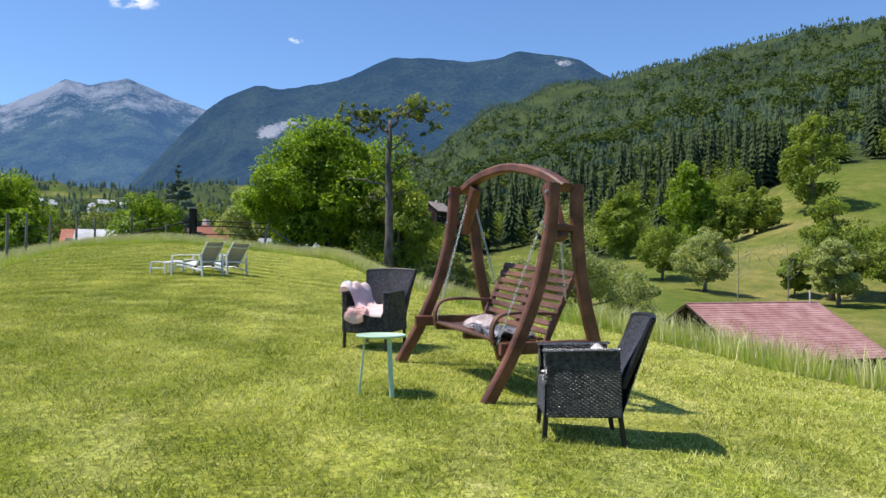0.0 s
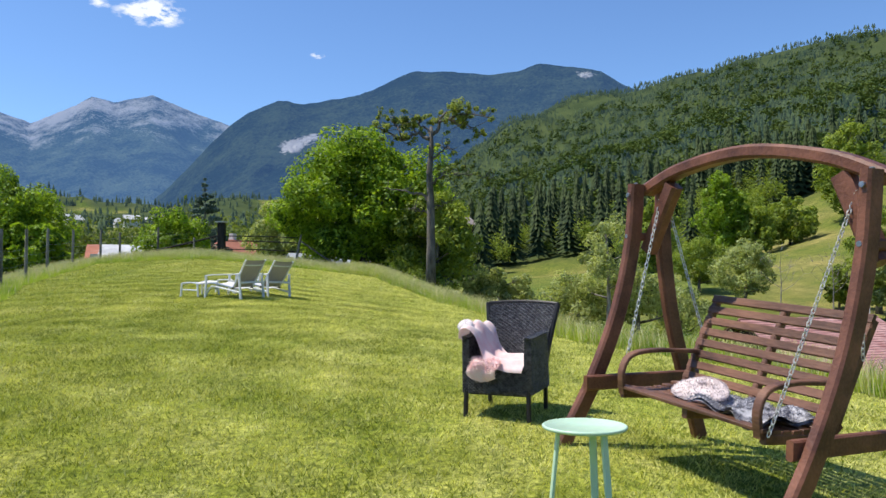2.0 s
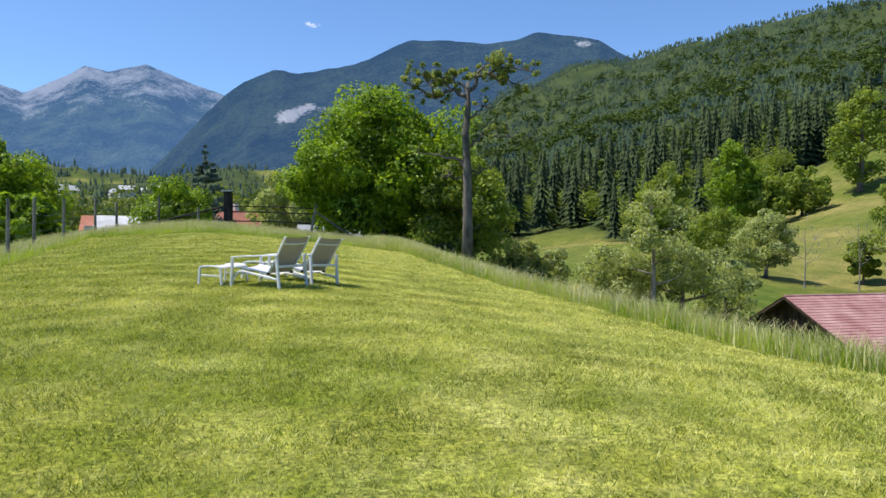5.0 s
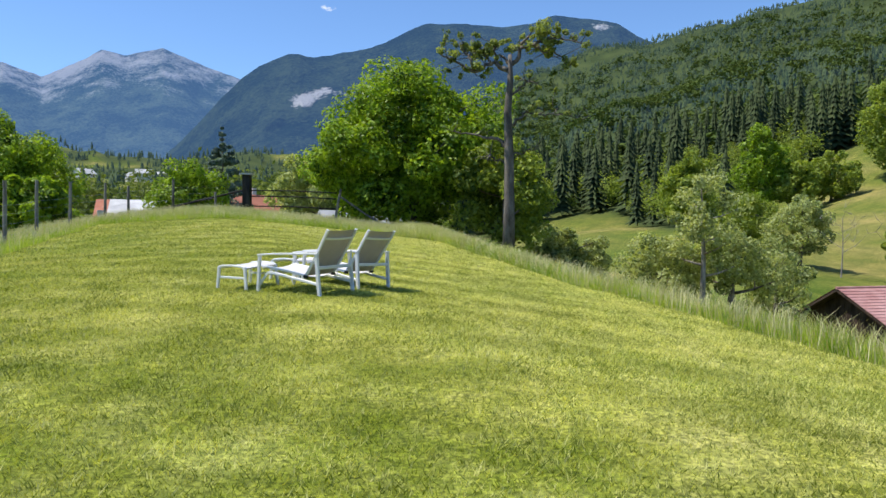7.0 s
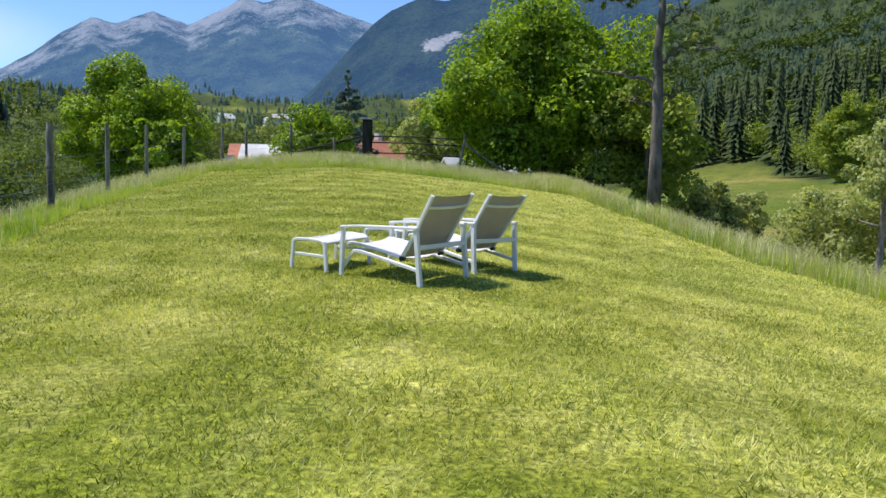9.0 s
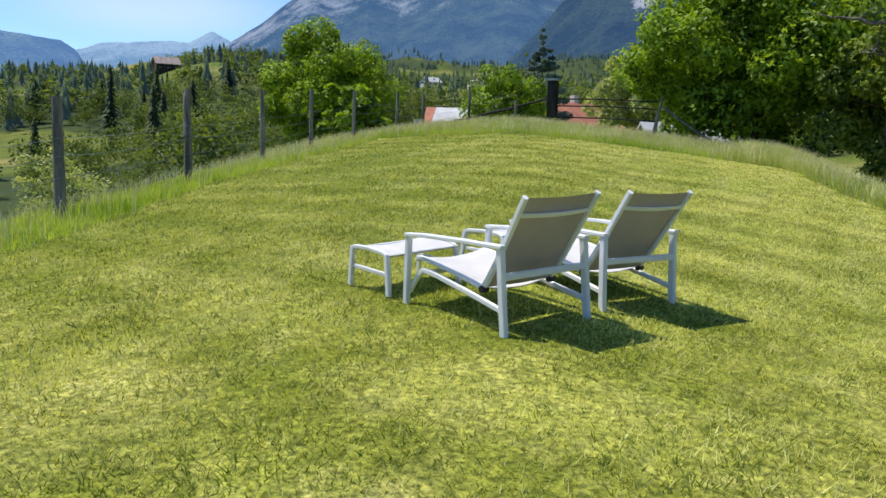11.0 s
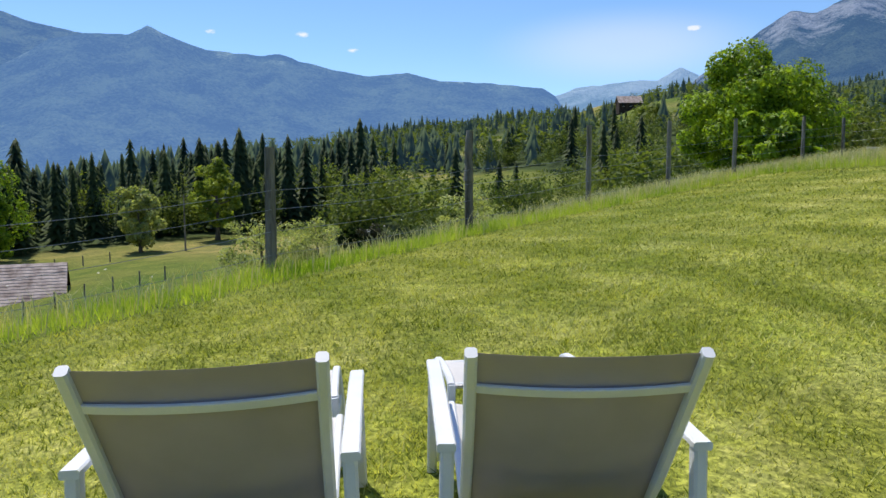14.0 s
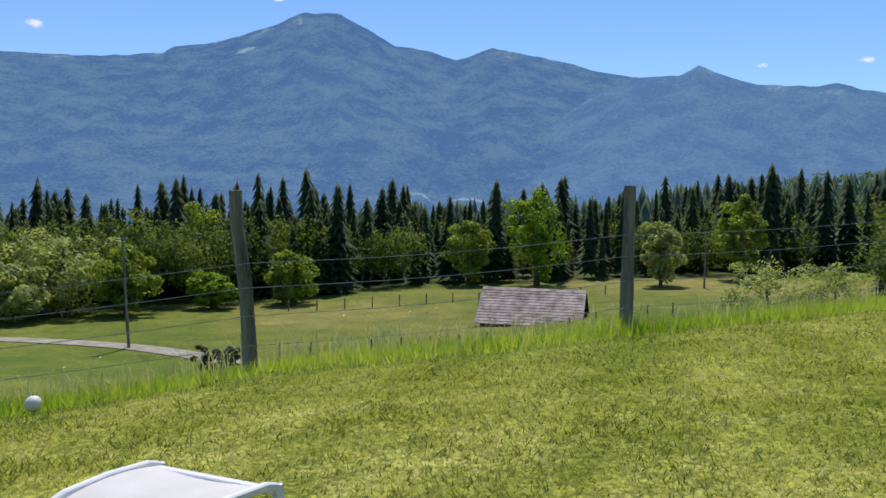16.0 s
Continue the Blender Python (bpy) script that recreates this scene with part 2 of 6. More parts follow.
M["ball"] = material("white_ball_plastic", (0.68, 0.68, 0.66), (0.82, 0.82, 0.80), 20, 4, 0.45)
M["bolt"] = material("bolt_steel", (0.3, 0.3, 0.3), (0.6, 0.6, 0.6), 30, 3, 0.35, metal=0.9)


def mowing(n, l, colour, strength):
    """Pale and deep swaths left by the mower, in arcs along the knoll; slope light is put into the colour, brighter
    eastward.
    """
    geo = n.new("ShaderNodeNewGeometry")
    mp = n.new("ShaderNodeMapping")
    mp.inputs["Location"].default_value = (14.0, 6.0, 0.0)
    l.new(geo.outputs["Position"], mp.inputs[0])
    band = n.new("ShaderNodeTexWave")
    band.wave_type, band.rings_direction = 'RINGS', 'Z'
    for key, value in (("Scale", 0.21), ("Distortion", 5.0), ("Detail", 4.0), ("Detail Scale", 0.35), ("Detail Roughness", 0.6)):
        band.inputs[key].default_value = value
    l.new(mp.outputs[0], band.inputs["Vector"])
    streak = n.new("ShaderNodeTexNoise")
    streak.inputs["Scale"].default_value, streak.inputs["Detail"].default_value = 1.2, 7.0
    l.new(geo.outputs["Position"], streak.inputs["Vector"])
    both = n.new("ShaderNodeMath")
    both.operation = 'MULTIPLY_ADD'
    l.new(streak.outputs["Fac"], both.inputs[0])
    both.inputs[1].default_value = 1.9
    flank = n.new("ShaderNodeVectorMath")
    flank.operation = 'DOT_PRODUCT'
    flank.inputs[1].default_value = (0.945, 0.33, 0.0)
    l.new(geo.outputs["Position"], flank.inputs[0])
    # light on the slopes put into the colour: east brighter, west deeper
    lightened = n.new("ShaderNodeMapRange")
    for key, value in (("From Min", -2.0), ("From Max", 7.5), ("To Min", -0.93), ("To Max", -0.16)):
        lightened.inputs[key].default_value = value
    l.new(flank.outputs["Value"], lightened.inputs["Value"])
    total = n.new("ShaderNodeMath")
    total.operation = 'ADD'
    faint = n.new("ShaderNodeMath")
    faint.operation = 'MULTIPLY'
    faint.inputs[1].default_value = 0.38
    l.new(band.outputs["Fac"], faint.inputs[0])
    l.new(faint.outputs[0], both.inputs[2])
    l.new(both.outputs[0], total.inputs[0])
    l.new(lightened.outputs[0], total.inputs[1])
    r = n.new("ShaderNodeValToRGB")
    e = r.color_ramp.elements
    e[0].position, e[0].color = 0.05, (0.72, 0.76, 0.50, 1)
    e[1].position, e[1].color = 0.95, (1.45, 1.36, 1.7, 1)
    e.new(0.45).color = (0.98, 0.95, 0.95, 1)
    l.new(total.outputs[0], r.inputs[0])
    x = n.new("ShaderNodeMix")
    x.data_type, x.blend_type = 'RGBA', 'MULTIPLY'
    x.inputs["Factor"].default_value = strength
    l.new(colour, x.inputs["A"])
    l.new(r.outputs[0], x.inputs["B"])
    return x.outputs["Result"]


def swathed(m, strength):
    """Carries the mowing pattern and the painted slope light into the blades of the lawn."""
    n, l = m.node_tree.nodes, m.node_tree.links
    for node in list(n):
        if node.bl_idname == "ShaderNodeValToRGB":
            sockets = [k.to_socket for k in node.outputs[0].links]
            out = mowing(n, l, node.outputs[0], strength)
            for socket in sockets:
                l.new(out, socket)
            break


swathed(M["blade"], 0.85)


def ground_material():
    """Turf: mown lawn, rough meadow and far woodland floor, split by the sheet's own 'mown' attribute and by large noise."""
    m = bpy.data.materials.new("turf")
    m.use_nodes = True
    n, l = m.node_tree.nodes, m.node_tree.links
    b = n["Principled BSDF"]
    b.inputs["Roughness"].default_value, b.inputs["Specular IOR Level"].default_value = 0.95, 0.1
    geo = n.new("ShaderNodeNewGeometry")

    def noise_node(scale, detail, rough=0.55, stretch=None):
        t = n.new("ShaderNodeTexNoise")
        t.inputs["Scale"].default_value, t.inputs["Detail"].default_value, t.inputs["Roughness"].default_value = scale, detail, rough
        if stretch:
            mp = n.new("ShaderNodeMapping")
            mp.inputs["Scale"].default_value, mp.inputs["Rotation"].default_value = stretch, (0, 0, 0.35)
            l.new(geo.outputs["Position"], mp.inputs[0])
            l.new(mp.outputs[0], t.inputs["Vector"])
        else:
            l.new(geo.outputs["Position"], t.inputs["Vector"])
        return t

    def ramp(fac, stops):
        r = n.new("ShaderNodeValToRGB")
        e = r.color_ramp.elements
        e[0].position, e[0].color = stops[0][0], (*stops[0][1], 1)
        e[1].position, e[1].color = stops[-1][0], (*stops[-1][1], 1)
        for p, c in stops[1:-1]:
            e.new(p).color = (*c, 1)
        l.new(fac, r.inputs[0])
        return r.outputs[0]

    def blend(kind, f, a, c):
        x = n.new("ShaderNodeMix")
        x.data_type, x.blend_type = 'RGBA', kind
        if isinstance(f, float):
            x.inputs["Factor"].default_value = f
        else:
            l.new(f, x.inputs["Factor"])
        l.new(a, x.inputs["A"])
        l.new(c, x.inputs["B"])
        return x.outputs["Result"]

    big = noise_node(0.35, 6)
    mid = noise_node(3.2, 8, 0.7)
    swath = noise_node(0.9, 3, 0.5, (1.6, 0.22, 1))
    fine = noise_node(26, 4, 0.7)
    clod = noise_node(8, 5, 0.7)
    lawn_a = ramp(mid.outputs["Fac"], [(0.36, (0.13, 0.165, 0.016)), (0.5, (0.24, 0.265, 0.036)), (0.64, (0.38, 0.375, 0.13))])
    lawn_b = ramp(swath.outputs["Fac"], [(0.40, (0.16, 0.20, 0.02)), (0.5, (0.25, 0.275, 0.04)), (0.60, (0.40, 0.40, 0.15))])
    lawn_c = ramp(big.outputs["Fac"], [(0.38, (0.15, 0.215, 0.022)), (0.62, (0.33, 0.34, 0.075))])
    lawn = blend('MIX', 0.45, blend('MIX', 0.4, lawn_a, lawn_b), lawn_c)
    lawn = mowing(n, l, lawn, 0.85)
    speck = ramp(fine.outputs["Fac"], [(0.36, (0.24, 0.27, 0.19)), (0.5, (0.88, 0.88, 0.84)), (0.62, (1.6, 1.54, 1.4))])
    tufty = ramp(clod.outputs["Fac"], [(0.38, (0.46, 0.52, 0.38)), (0.5, (0.92, 0.92, 0.88)), (0.62, (1.35, 1.3, 1.3))])
    lawn = blend('MULTIPLY', 0.62, blend('MULTIPLY', 0.8, lawn, speck), tufty)
    far_n = noise_node(0.028, 6)
    meadow = ramp(far_n.outputs["Fac"], [(0.36, (0.10, 0.155, 0.024)), (0.52, (0.155, 0.182, 0.042)), (0.66, (0.265, 0.245, 0.09))])
    clumps = ramp(mid.outputs["Fac"], [(0.36, (0.62, 0.68, 0.6)), (0.64, (1.35, 1.25, 1.2))])
    drift = ramp(big.outputs["Fac"], [(0.36, (0.72, 0.8, 0.7)), (0.64, (1.32, 1.2, 1.2))])
    meadow = blend('MULTIPLY', 0.8, blend('MULTIPLY', 0.8, blend('MULTIPLY', 0.7, meadow, speck), clumps), drift)
    att = n.new("ShaderNodeAttribute")
    att.attribute_name = "mown"
    soft = n.new("ShaderNodeMath")
    soft.operation = 'MULTIPLY_ADD'
    l.new(mid.outputs["Fac"], soft.inputs[0])
    soft.inputs[1].default_value = 0.5
    l.new(att.outputs["Fac"], soft.inputs[2])
    edge = n.new("ShaderNodeMapRange")
    edge.inputs["From Min"].default_value, edge.inputs["From Max"].default_value = 0.6, 0.85
    l.new(soft.outputs[0], edge.inputs["Value"])
    wood = n.new("ShaderNodeAttribute")
    wood.attribute_name = "wood"
    floor_c = ramp(far_n.outputs["Fac"], [(0.3, (0.034, 0.055, 0.02)), (0.7, (0.075, 0.10, 0.034))])
    col = blend('MIX', wood.outputs["Fac"], blend('MIX', edge.outputs[0], meadow, lawn), floor_c)
    l.new(col, b.inputs["Base Color"])
    bp = n.new("ShaderNodeBump")
    bp.inputs["Strength"].default_value, bp.inputs["Distance"].default_value = 0.6, 0.02
    l.new(fine.outputs["Fac"], bp.inputs["Height"])
    l.new(bp.outputs[0], b.inputs["Normal"])
    return m


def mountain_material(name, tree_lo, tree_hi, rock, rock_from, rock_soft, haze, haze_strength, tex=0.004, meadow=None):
    """Wooded slopes that turn to bare rock with height; distance haze is put on the surface as blue emission."""
    m = bpy.data.materials.new(name)
    m.use_nodes = True
    n, l = m.node_tree.nodes, m.node_tree.links
    b = n["Principled BSDF"]
    b.inputs["Roughness"].default_value, b.inputs["Specular IOR Level"].default_value = 1.0, 0.0
    geo = n.new("ShaderNodeNewGeometry")
    t = n.new("ShaderNodeTexNoise")
    t.inputs["Scale"].default_value, t.inputs["Detail"].default_value, t.inputs["Roughness"].default_value = tex, 10, 0.68
    l.new(geo.outputs["Position"], t.inputs["Vector"])
    f = n.new("ShaderNodeTexNoise")
    f.inputs["Scale"].default_value, f.inputs["Detail"].default_value = tex * 14, 6
    l.new(geo.outputs["Position"], f.inputs["Vector"])
    trees = n.new("ShaderNodeValToRGB")
    trees.color_ramp.elements[0].position, trees.color_ramp.elements[0].color = 0.36, (*tree_lo, 1)
    trees.color_ramp.elements[1].position, trees.color_ramp.elements[1].color = 0.66, (*tree_hi, 1)
    stand = n.new("ShaderNodeMath")
    stand.operation = 'MULTIPLY_ADD'
    l.new(t.outputs["Fac"], stand.inputs[0])
    stand.inputs[1].default_value = 1.4
    half = n.new("ShaderNodeMath")
    half.operation = 'MULTIPLY_ADD'
    l.new(f.outputs["Fac"], half.inputs[0])
    half.inputs[1].default_value, half.inputs[2].default_value = 0.7, -0.55
    l.new(half.outputs[0], stand.inputs[2])
    l.new(stand.outputs[0], trees.inputs[0])
    sep = n.new("ShaderNodeAttribute")
    sep.attribute_name = "bare"
    sumn = n.new("ShaderNodeMath")
    sumn.operation = 'MULTIPLY_ADD'
    l.new(t.outputs["Fac"], sumn.inputs[0])
    sumn.inputs[1].default_value = 1.5
    l.new(sep.outputs["Fac"], sumn.inputs[2])
    sum2 = n.new("ShaderNodeMath")
    sum2.operation = 'MULTIPLY_ADD'
    l.new(f.outputs["Fac"], sum2.inputs[0])
    sum2.inputs[1].default_value = 0.5
    l.new(sumn.outputs[0], sum2.inputs[2])
    mr = n.new("ShaderNodeMapRange")
    mr.inputs["From Min"].default_value, mr.inputs["From Max"].default_value = rock_from, rock_from + rock_soft
    l.new(sum2.outputs[0], mr.inputs["Value"])
    x = n.new("ShaderNodeMix")
    x.data_type = 'RGBA'
    l.new(mr.outputs[0], x.inputs["Factor"])
    l.new(trees.outputs[0], x.inputs["A"])
    x.inputs["B"].default_value = (*rock, 1)
    l.new(x.outputs["Result"], b.inputs["Base Color"])
    bp = n.new("ShaderNodeBump")
    bp.inputs["Strength"].default_value, bp.inputs["Distance"].default_value = 1.0, 95.0
    tall = n.new("ShaderNodeMath")
    tall.operation = 'MULTIPLY_ADD'
    l.new(f.outputs["Fac"], tall.inputs[0])
    tall.inputs[1].default_value = 0.16
    l.new(t.outputs["Fac"], tall.inputs[2])
    l.new(tall.outputs[0], bp.inputs["Height"])
    l.new(bp.outputs[0], b.inputs["Normal"])
    # the slopes themselves glow blue, in place of hazy air
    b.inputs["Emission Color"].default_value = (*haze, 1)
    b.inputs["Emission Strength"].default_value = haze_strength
    return m


# ---- arithmetic for the land ----
def hashed(i, j, seed):
    h = (i * 374761393 + j * 668265263 + seed * 1442695041) & 0xFFFFFFFF
    h = ((h ^ (h >> 13)) * 1274126177) & 0xFFFFFFFF
    return ((h ^ (h >> 16)) & 0xFFFF) / 65535.0


def vnoise(x, y, seed=0):
    x, y = np.asarray(x, float), np.asarray(y, float)
    i, j = np.floor(x).astype(np.int64), np.floor(y).astype(np.int64)
    u, v = x - i, y - j
    u, v = u * u * (3 - 2 * u), v * v * (3 - 2 * v)
    a, b, c, d = hashed(i, j, seed), hashed(i + 1, j, seed), hashed(i, j + 1, seed), hashed(i + 1, j + 1, seed)
    return (a * (1 - u) + b * u) * (1 - v) + (c * (1 - u) + d * u) * v


def fbm(x, y, octaves=4, seed=0):
    total, amp = 0.0, 0.5
    for k in range(octaves):
        total = total + amp * vnoise(x * 2 ** k, y * 2 ** k, seed + k)
        amp *= 0.5
    return total


def smooth(a, b, x):
    t = np.clip((np.asarray(x, float) - a) / (b - a), 0, 1)
    return t * t * (3 - 2 * t)


CX, CY = -3.0, 15.0                       # the middle of the knoll
RADII = np.array([30, 60, 110, 200, 500, 1000, 1500, 2200, 4900], float)
PROFILES = {}


def land(az, *heights):
    """Heights of the land at the first seven of RADII, in one direction (degrees left of +y)."""
    PROFILES[az] = [*heights, -60, -60]


land(-180, -2, -3, -5, -8, -10, -10, -10)
land(-110, -3, -6, -6, 0, 30, 90, 150)
land(-60, -6, -9, -4, 8, 70, 200, 330)
land(-29, -4.6, -7.2, -3, 15, 80, 225, 426)
land(-20, -2.6, -4.8, -1.5, 8, 70, 205, 408)
land(-11, -1.8, -3.4, -2.5, 4, 52, 170, 362)
land(-4, -1.0, -2.8, -3, 2, 38, 128, 314)
land(2, 1, -1, -3, 0, 20, 78, 215)
land(8, 1.8, 0.5, -1, 1, 12, 52, 150)
land(15, 2.2, 2.2, 2, 4, 27, 58, 150)
land(30, 1.9, 1, 0.5, 3, 30, 62, 150)
land(42, 1, -3, -5, 2, 44, 86, 80)
land(50, -1, -6, -8, -3, 26, 66, 50)
land(60, -2.6, -6.2, -7.6, -4.5, 12, 52, 30)
land(72, -4.0, -6.6, -8.4, -6.8, 2, 26, 0)
land(90, -6, -9.8, -9.5, -10, -15, -34, -60)
land(105, -6.5, -10.2, -10.5, -12, -20, -50, -60)
land(130, -5, -9, -11, -14, -20, -60, -60)
land(180, -2, -3, -5, -8, -10, -10, -10)
AZ = np.array(sorted(PROFILES), float)
TABLE = np.array([PROFILES[a] for a in sorted(PROFILES)], float)


def far_z(x, y):
    dx, dy = x - CX, y - CY
    r = np.maximum(np.hypot(dx, dy), 30.0)
    az = np.degrees(np.arctan2(-dx, dy))
    k = np.clip(np.searchsorted(AZ, az) - 1, 0, len(AZ) - 2)
    f = np.clip((az - AZ[k]) / (AZ[k + 1] - AZ[k]), 0, 1)
    f = f * f * (3 - 2 * f)
    lr = np.log(r)
    lk = np.log(RADII)
    q = np.clip(np.searchsorted(RADII, r) - 1, 0, len(RADII) - 2)
    g = np.clip((lr - lk[q]) / (lk[q + 1] - lk[q]), 0, 1)
    near = TABLE[k, q] * (1 - f) + TABLE[k + 1, q] * f
    far = TABLE[k, q + 1] * (1 - f) + TABLE[k + 1, q + 1] * f
    z = near * (1 - g) + far * g
    rough = smooth(60, 600, r) * r * 0.022
    return z + rough * (fbm(x / 90.0 + 7, y / 90.0 + 3, 4, 5) - 0.47) * 2


def west(y):
    """The fence line on the valley side."""
    y = np.asarray(y, float)
    return np.where(y < 18.5, -11.3 + 0.2 * (18.5 - y), np.where(y < 39, -11.3 - 0.385 * (y - 18.5), -19.2 + 0.12 * (y - 39) ** 1.0))


def shoulder(y):
    """Where the knoll begins to fall away towards the barn."""
    y = np.asarray(y, float)
    old = np.where(y < 18, 1.0 - 0.25 * (y - 6), -2.0 - 0.19 * (y - 18))
    return old - smooth(11, 17, y) * (1.95 + 0.218 * (y - 18))


def east(y):
    return np.interp(y, [-25, 6, 8, 9.5, 18, 28, 39.5, 50], [11, 7.2, 6.4, 5.4, 2.0, -1.4, -4.3, -5.5])


def land_z(x, y):
    x, y = np.asarray(x, float), np.asarray(y, float)
    ye = np.where(y > 45, 45 + 2.0 * (1 - np.exp(-np.maximum(0, y - 45) / 2.0)), y)
    up = np.maximum(0, ye - 16)
    z = -0.58 + 0.0625 * np.minimum(ye, 16) + 0.0666 * up + 0.0003 * up ** 2
    g = smooth(11, 17, y)
    dx = np.maximum(0, x - shoulder(y))
    ex = np.maximum(0, x - east(y))
    z = z - (0.075 + 0.031 * g) * dx * dx / (dx + 0.4) - 0.3 * ex * ex / (ex + 1.0)
    dome = np.clip(1.2 - 0.3 * np.minimum(y, 45) - x, 0, 12) * g
    z = z - 0.0052 * dome ** 2
    dw = np.maximum(0, west(y) + 1.0 - x)
    z = z - np.where(dw < 5, 0.03 * dw ** 2, 0.75 + 0.3 * (dw - 5))
    z = z + 0.05 * (fbm(x / 4.0, y / 4.0, 3, 2) - 0.44) * smooth(1.5, 6.0, np.abs(np.hypot(x - 0.9, y - 6.8)))
    z = z - 0.10 * np.maximum(0, 19.0 - y) * smooth(-6.5, -10.5, x) * smooth(4, 12, y)
    out = np.maximum(0, -np.minimum.reduce([x - west(y), east(y) - x, 50 - y, y + 25]))
    w = smooth(0, 26, out)
    return z * (1 - w) + far_z(x, y) * w


def z_at(x, y):
    return float(land_z(np.array([x]), np.array([y]))[0])


def mown_at(x, y):
    ragged = 0.5 * (fbm(x / 1.7, y / 1.7, 3, 9) - 0.45)
    north = 39.4 - y - 0.02 * (x + 10) ** 2
    margin = np.interp(y, [12, 17, 21, 26, 33, 42], [1.3, 1.1, 1.3, 0.8, 1.3, 2.4])
    return smooth(-0.5, 0.5, np.minimum.reduce([x - west(y) - margin, east(y) - x, north, y + 24]) + ragged)


# ---- mesh helpers ----
def mesh_from(name, verts, faces, mat, smooth_shade=False):
    me = bpy.data.meshes.new(name)
    v = np.asarray(verts, np.float32)
    if isinstance(faces, np.ndarray):
        k = faces.shape[1]
        me.vertices.add(len(v))
        me.vertices.foreach_set("co", v.ravel())
        me.loops.add(faces.size)
        me.loops.foreach_set("vertex_index", faces.astype(np.int32).ravel())
        me.polygons.add(len(faces))
        me.polygons.foreach_set("loop_start", np.arange(0, faces.size, k, dtype=np.int32))
        me.update(calc_edges=True)
    else:
        me.from_pydata([tuple(p) for p in v], [], faces)
    if smooth_shade:
        me.polygons.foreach_set("use_smooth", np.ones(len(me.polygons), bool))
    me.materials.append(mat)
    me.update()
    return me


class Geo:
    """Gathers vertices and faces of one part."""

    def __init__(self):
        self.v, self.f = [], []

    def add(self, verts, faces):
        k = len(self.v)
        self.v += [tuple(p) for p in verts]
        self.f += [tuple(i + k for i in f) for f in faces]
        return self

    def sweep(self, points, width, thick, side=(1, 0, 0), round_corner=0.2):
        """A beam of rounded rectangular section along points; width lies along side."""
        pts = [Vector(p) for p in points]
        rings = []
        s = Vector(side).normalized()
        c = round_corner * min(width, thick)
        a, b = width / 2, thick / 2
        section = [(-a + c, -b), (a - c, -b), (a, -b + c), (a, b - c), (a - c, b), (-a + c, b), (-a, b - c), (-a, -b + c)]
        for i, p in enumerate(pts):
            d = (pts[min(i + 1, len(pts) - 1)] - pts[max(i - 1, 0)]).normalized()
            u = (s - d * s.dot(d)).normalized()
            w = d.cross(u)
            rings.append([p + u * q + w * r for q, r in section])
        v = [q for ring in rings for q in ring]
        f = []
        for i in range(len(rings) - 1):
            for j in range(8):
                f.append((i * 8 + j, i * 8 + (j + 1) % 8, (i + 1) * 8 + (j + 1) % 8, (i + 1) * 8 + j))
        f.append(tuple(range(7, -1, -1)))
        f.append(tuple(range((len(rings) - 1) * 8, len(rings) * 8)))
        return self.add(v, f)

    def tube(self, points, radii, sides=8):
        pts = [Vector(p) for p in points]
        if not hasattr(radii, "__len__"):
            radii = [radii] * len(pts)
        v, f = [], []
        up = Vector((0.13, 0.31, 0.94))
        for i, p in enumerate(pts):
            d = (pts[min(i + 1, len(pts) - 1)] - pts[max(i - 1, 0)]).normalized()
            u = d.cross(up)
            u = u.normalized() if u.length > 1e-3 else d.cross(Vector((1, 0, 0))).normalized()
            w = d.cross(u)
            for j in range(sides):
                t = 2 * math.pi * j / sides
                v.append(p + (u * math.cos(t) + w * math.sin(t)) * radii[i])
        for i in range(len(pts) - 1):
            for j in range(sides):
                f.append((i * sides + j, i * sides + (j + 1) % sides, (i + 1) * sides + (j + 1) % sides, (i + 1) * sides + j))
        f.append(tuple(range(sides - 1, -1, -1)))
        f.append(tuple(range((len(pts) - 1) * sides, len(pts) * sides)))
        return self.add(v, f)

    def grid(self, fn, nu, nv):
        v = [fn(i / nu, j / nv) for j in range(nv + 1) for i in range(nu + 1)]
        f = [(j * (nu + 1) + i, j * (nu + 1) + i + 1, (j + 1) * (nu + 1) + i + 1, (j + 1) * (nu + 1) + i) for j in range(nv) for i in range(nu)]
        return self.add(v, f)

    def box(self, x0, x1, y0, y1, z0, z1):
        return self.sweep([((x0 + x1) / 2, (y0 + y1) / 2, z0), ((x0 + x1) / 2, (y0 + y1) / 2, z1)], x1 - x0, y1 - y0, (1, 0, 0), 0.06)


def arc(points, n=10):
    """A smooth curve through the points."""
    p = [np.array(q, float) for q in points]
    out = []
    for i in range(len(p) - 1):
        a, b, c, d = p[max(i - 1, 0)], p[i], p[i + 1], p[min(i + 2, len(p) - 1)]
        for k in range(n):
            t = k / n
            out.append(0.5 * (2 * b + (c - a) * t + (2 * a - 5 * b + 4 * c - d) * t * t + (3 * b - a - 3 * c + d) * t ** 3))
    out.append(p[-1])
    return out


def part(name, geo, mat, parent, label="", smooth_shade=False, m=None):
    ob = new(name, mesh_from(name, geo.v, geo.f, mat, smooth_shade))
    ob.parent = parent
    if m is not None:
        ob.matrix_basis = m
    if label:
        tagged(ob, label)
    return ob


def repeat(ob, m, parent=None):
    """One more part on the same mesh."""
    o = new(ob.name.split(".")[0], ob.data)
    o.parent = parent or ob.parent
    o.matrix_basis = m
    return o


def thing(name, m, label, category, group="", kind=""):
    ob = new(name)
    ob.matrix_basis = m
    return tagged(ob, label, category, group, kind)


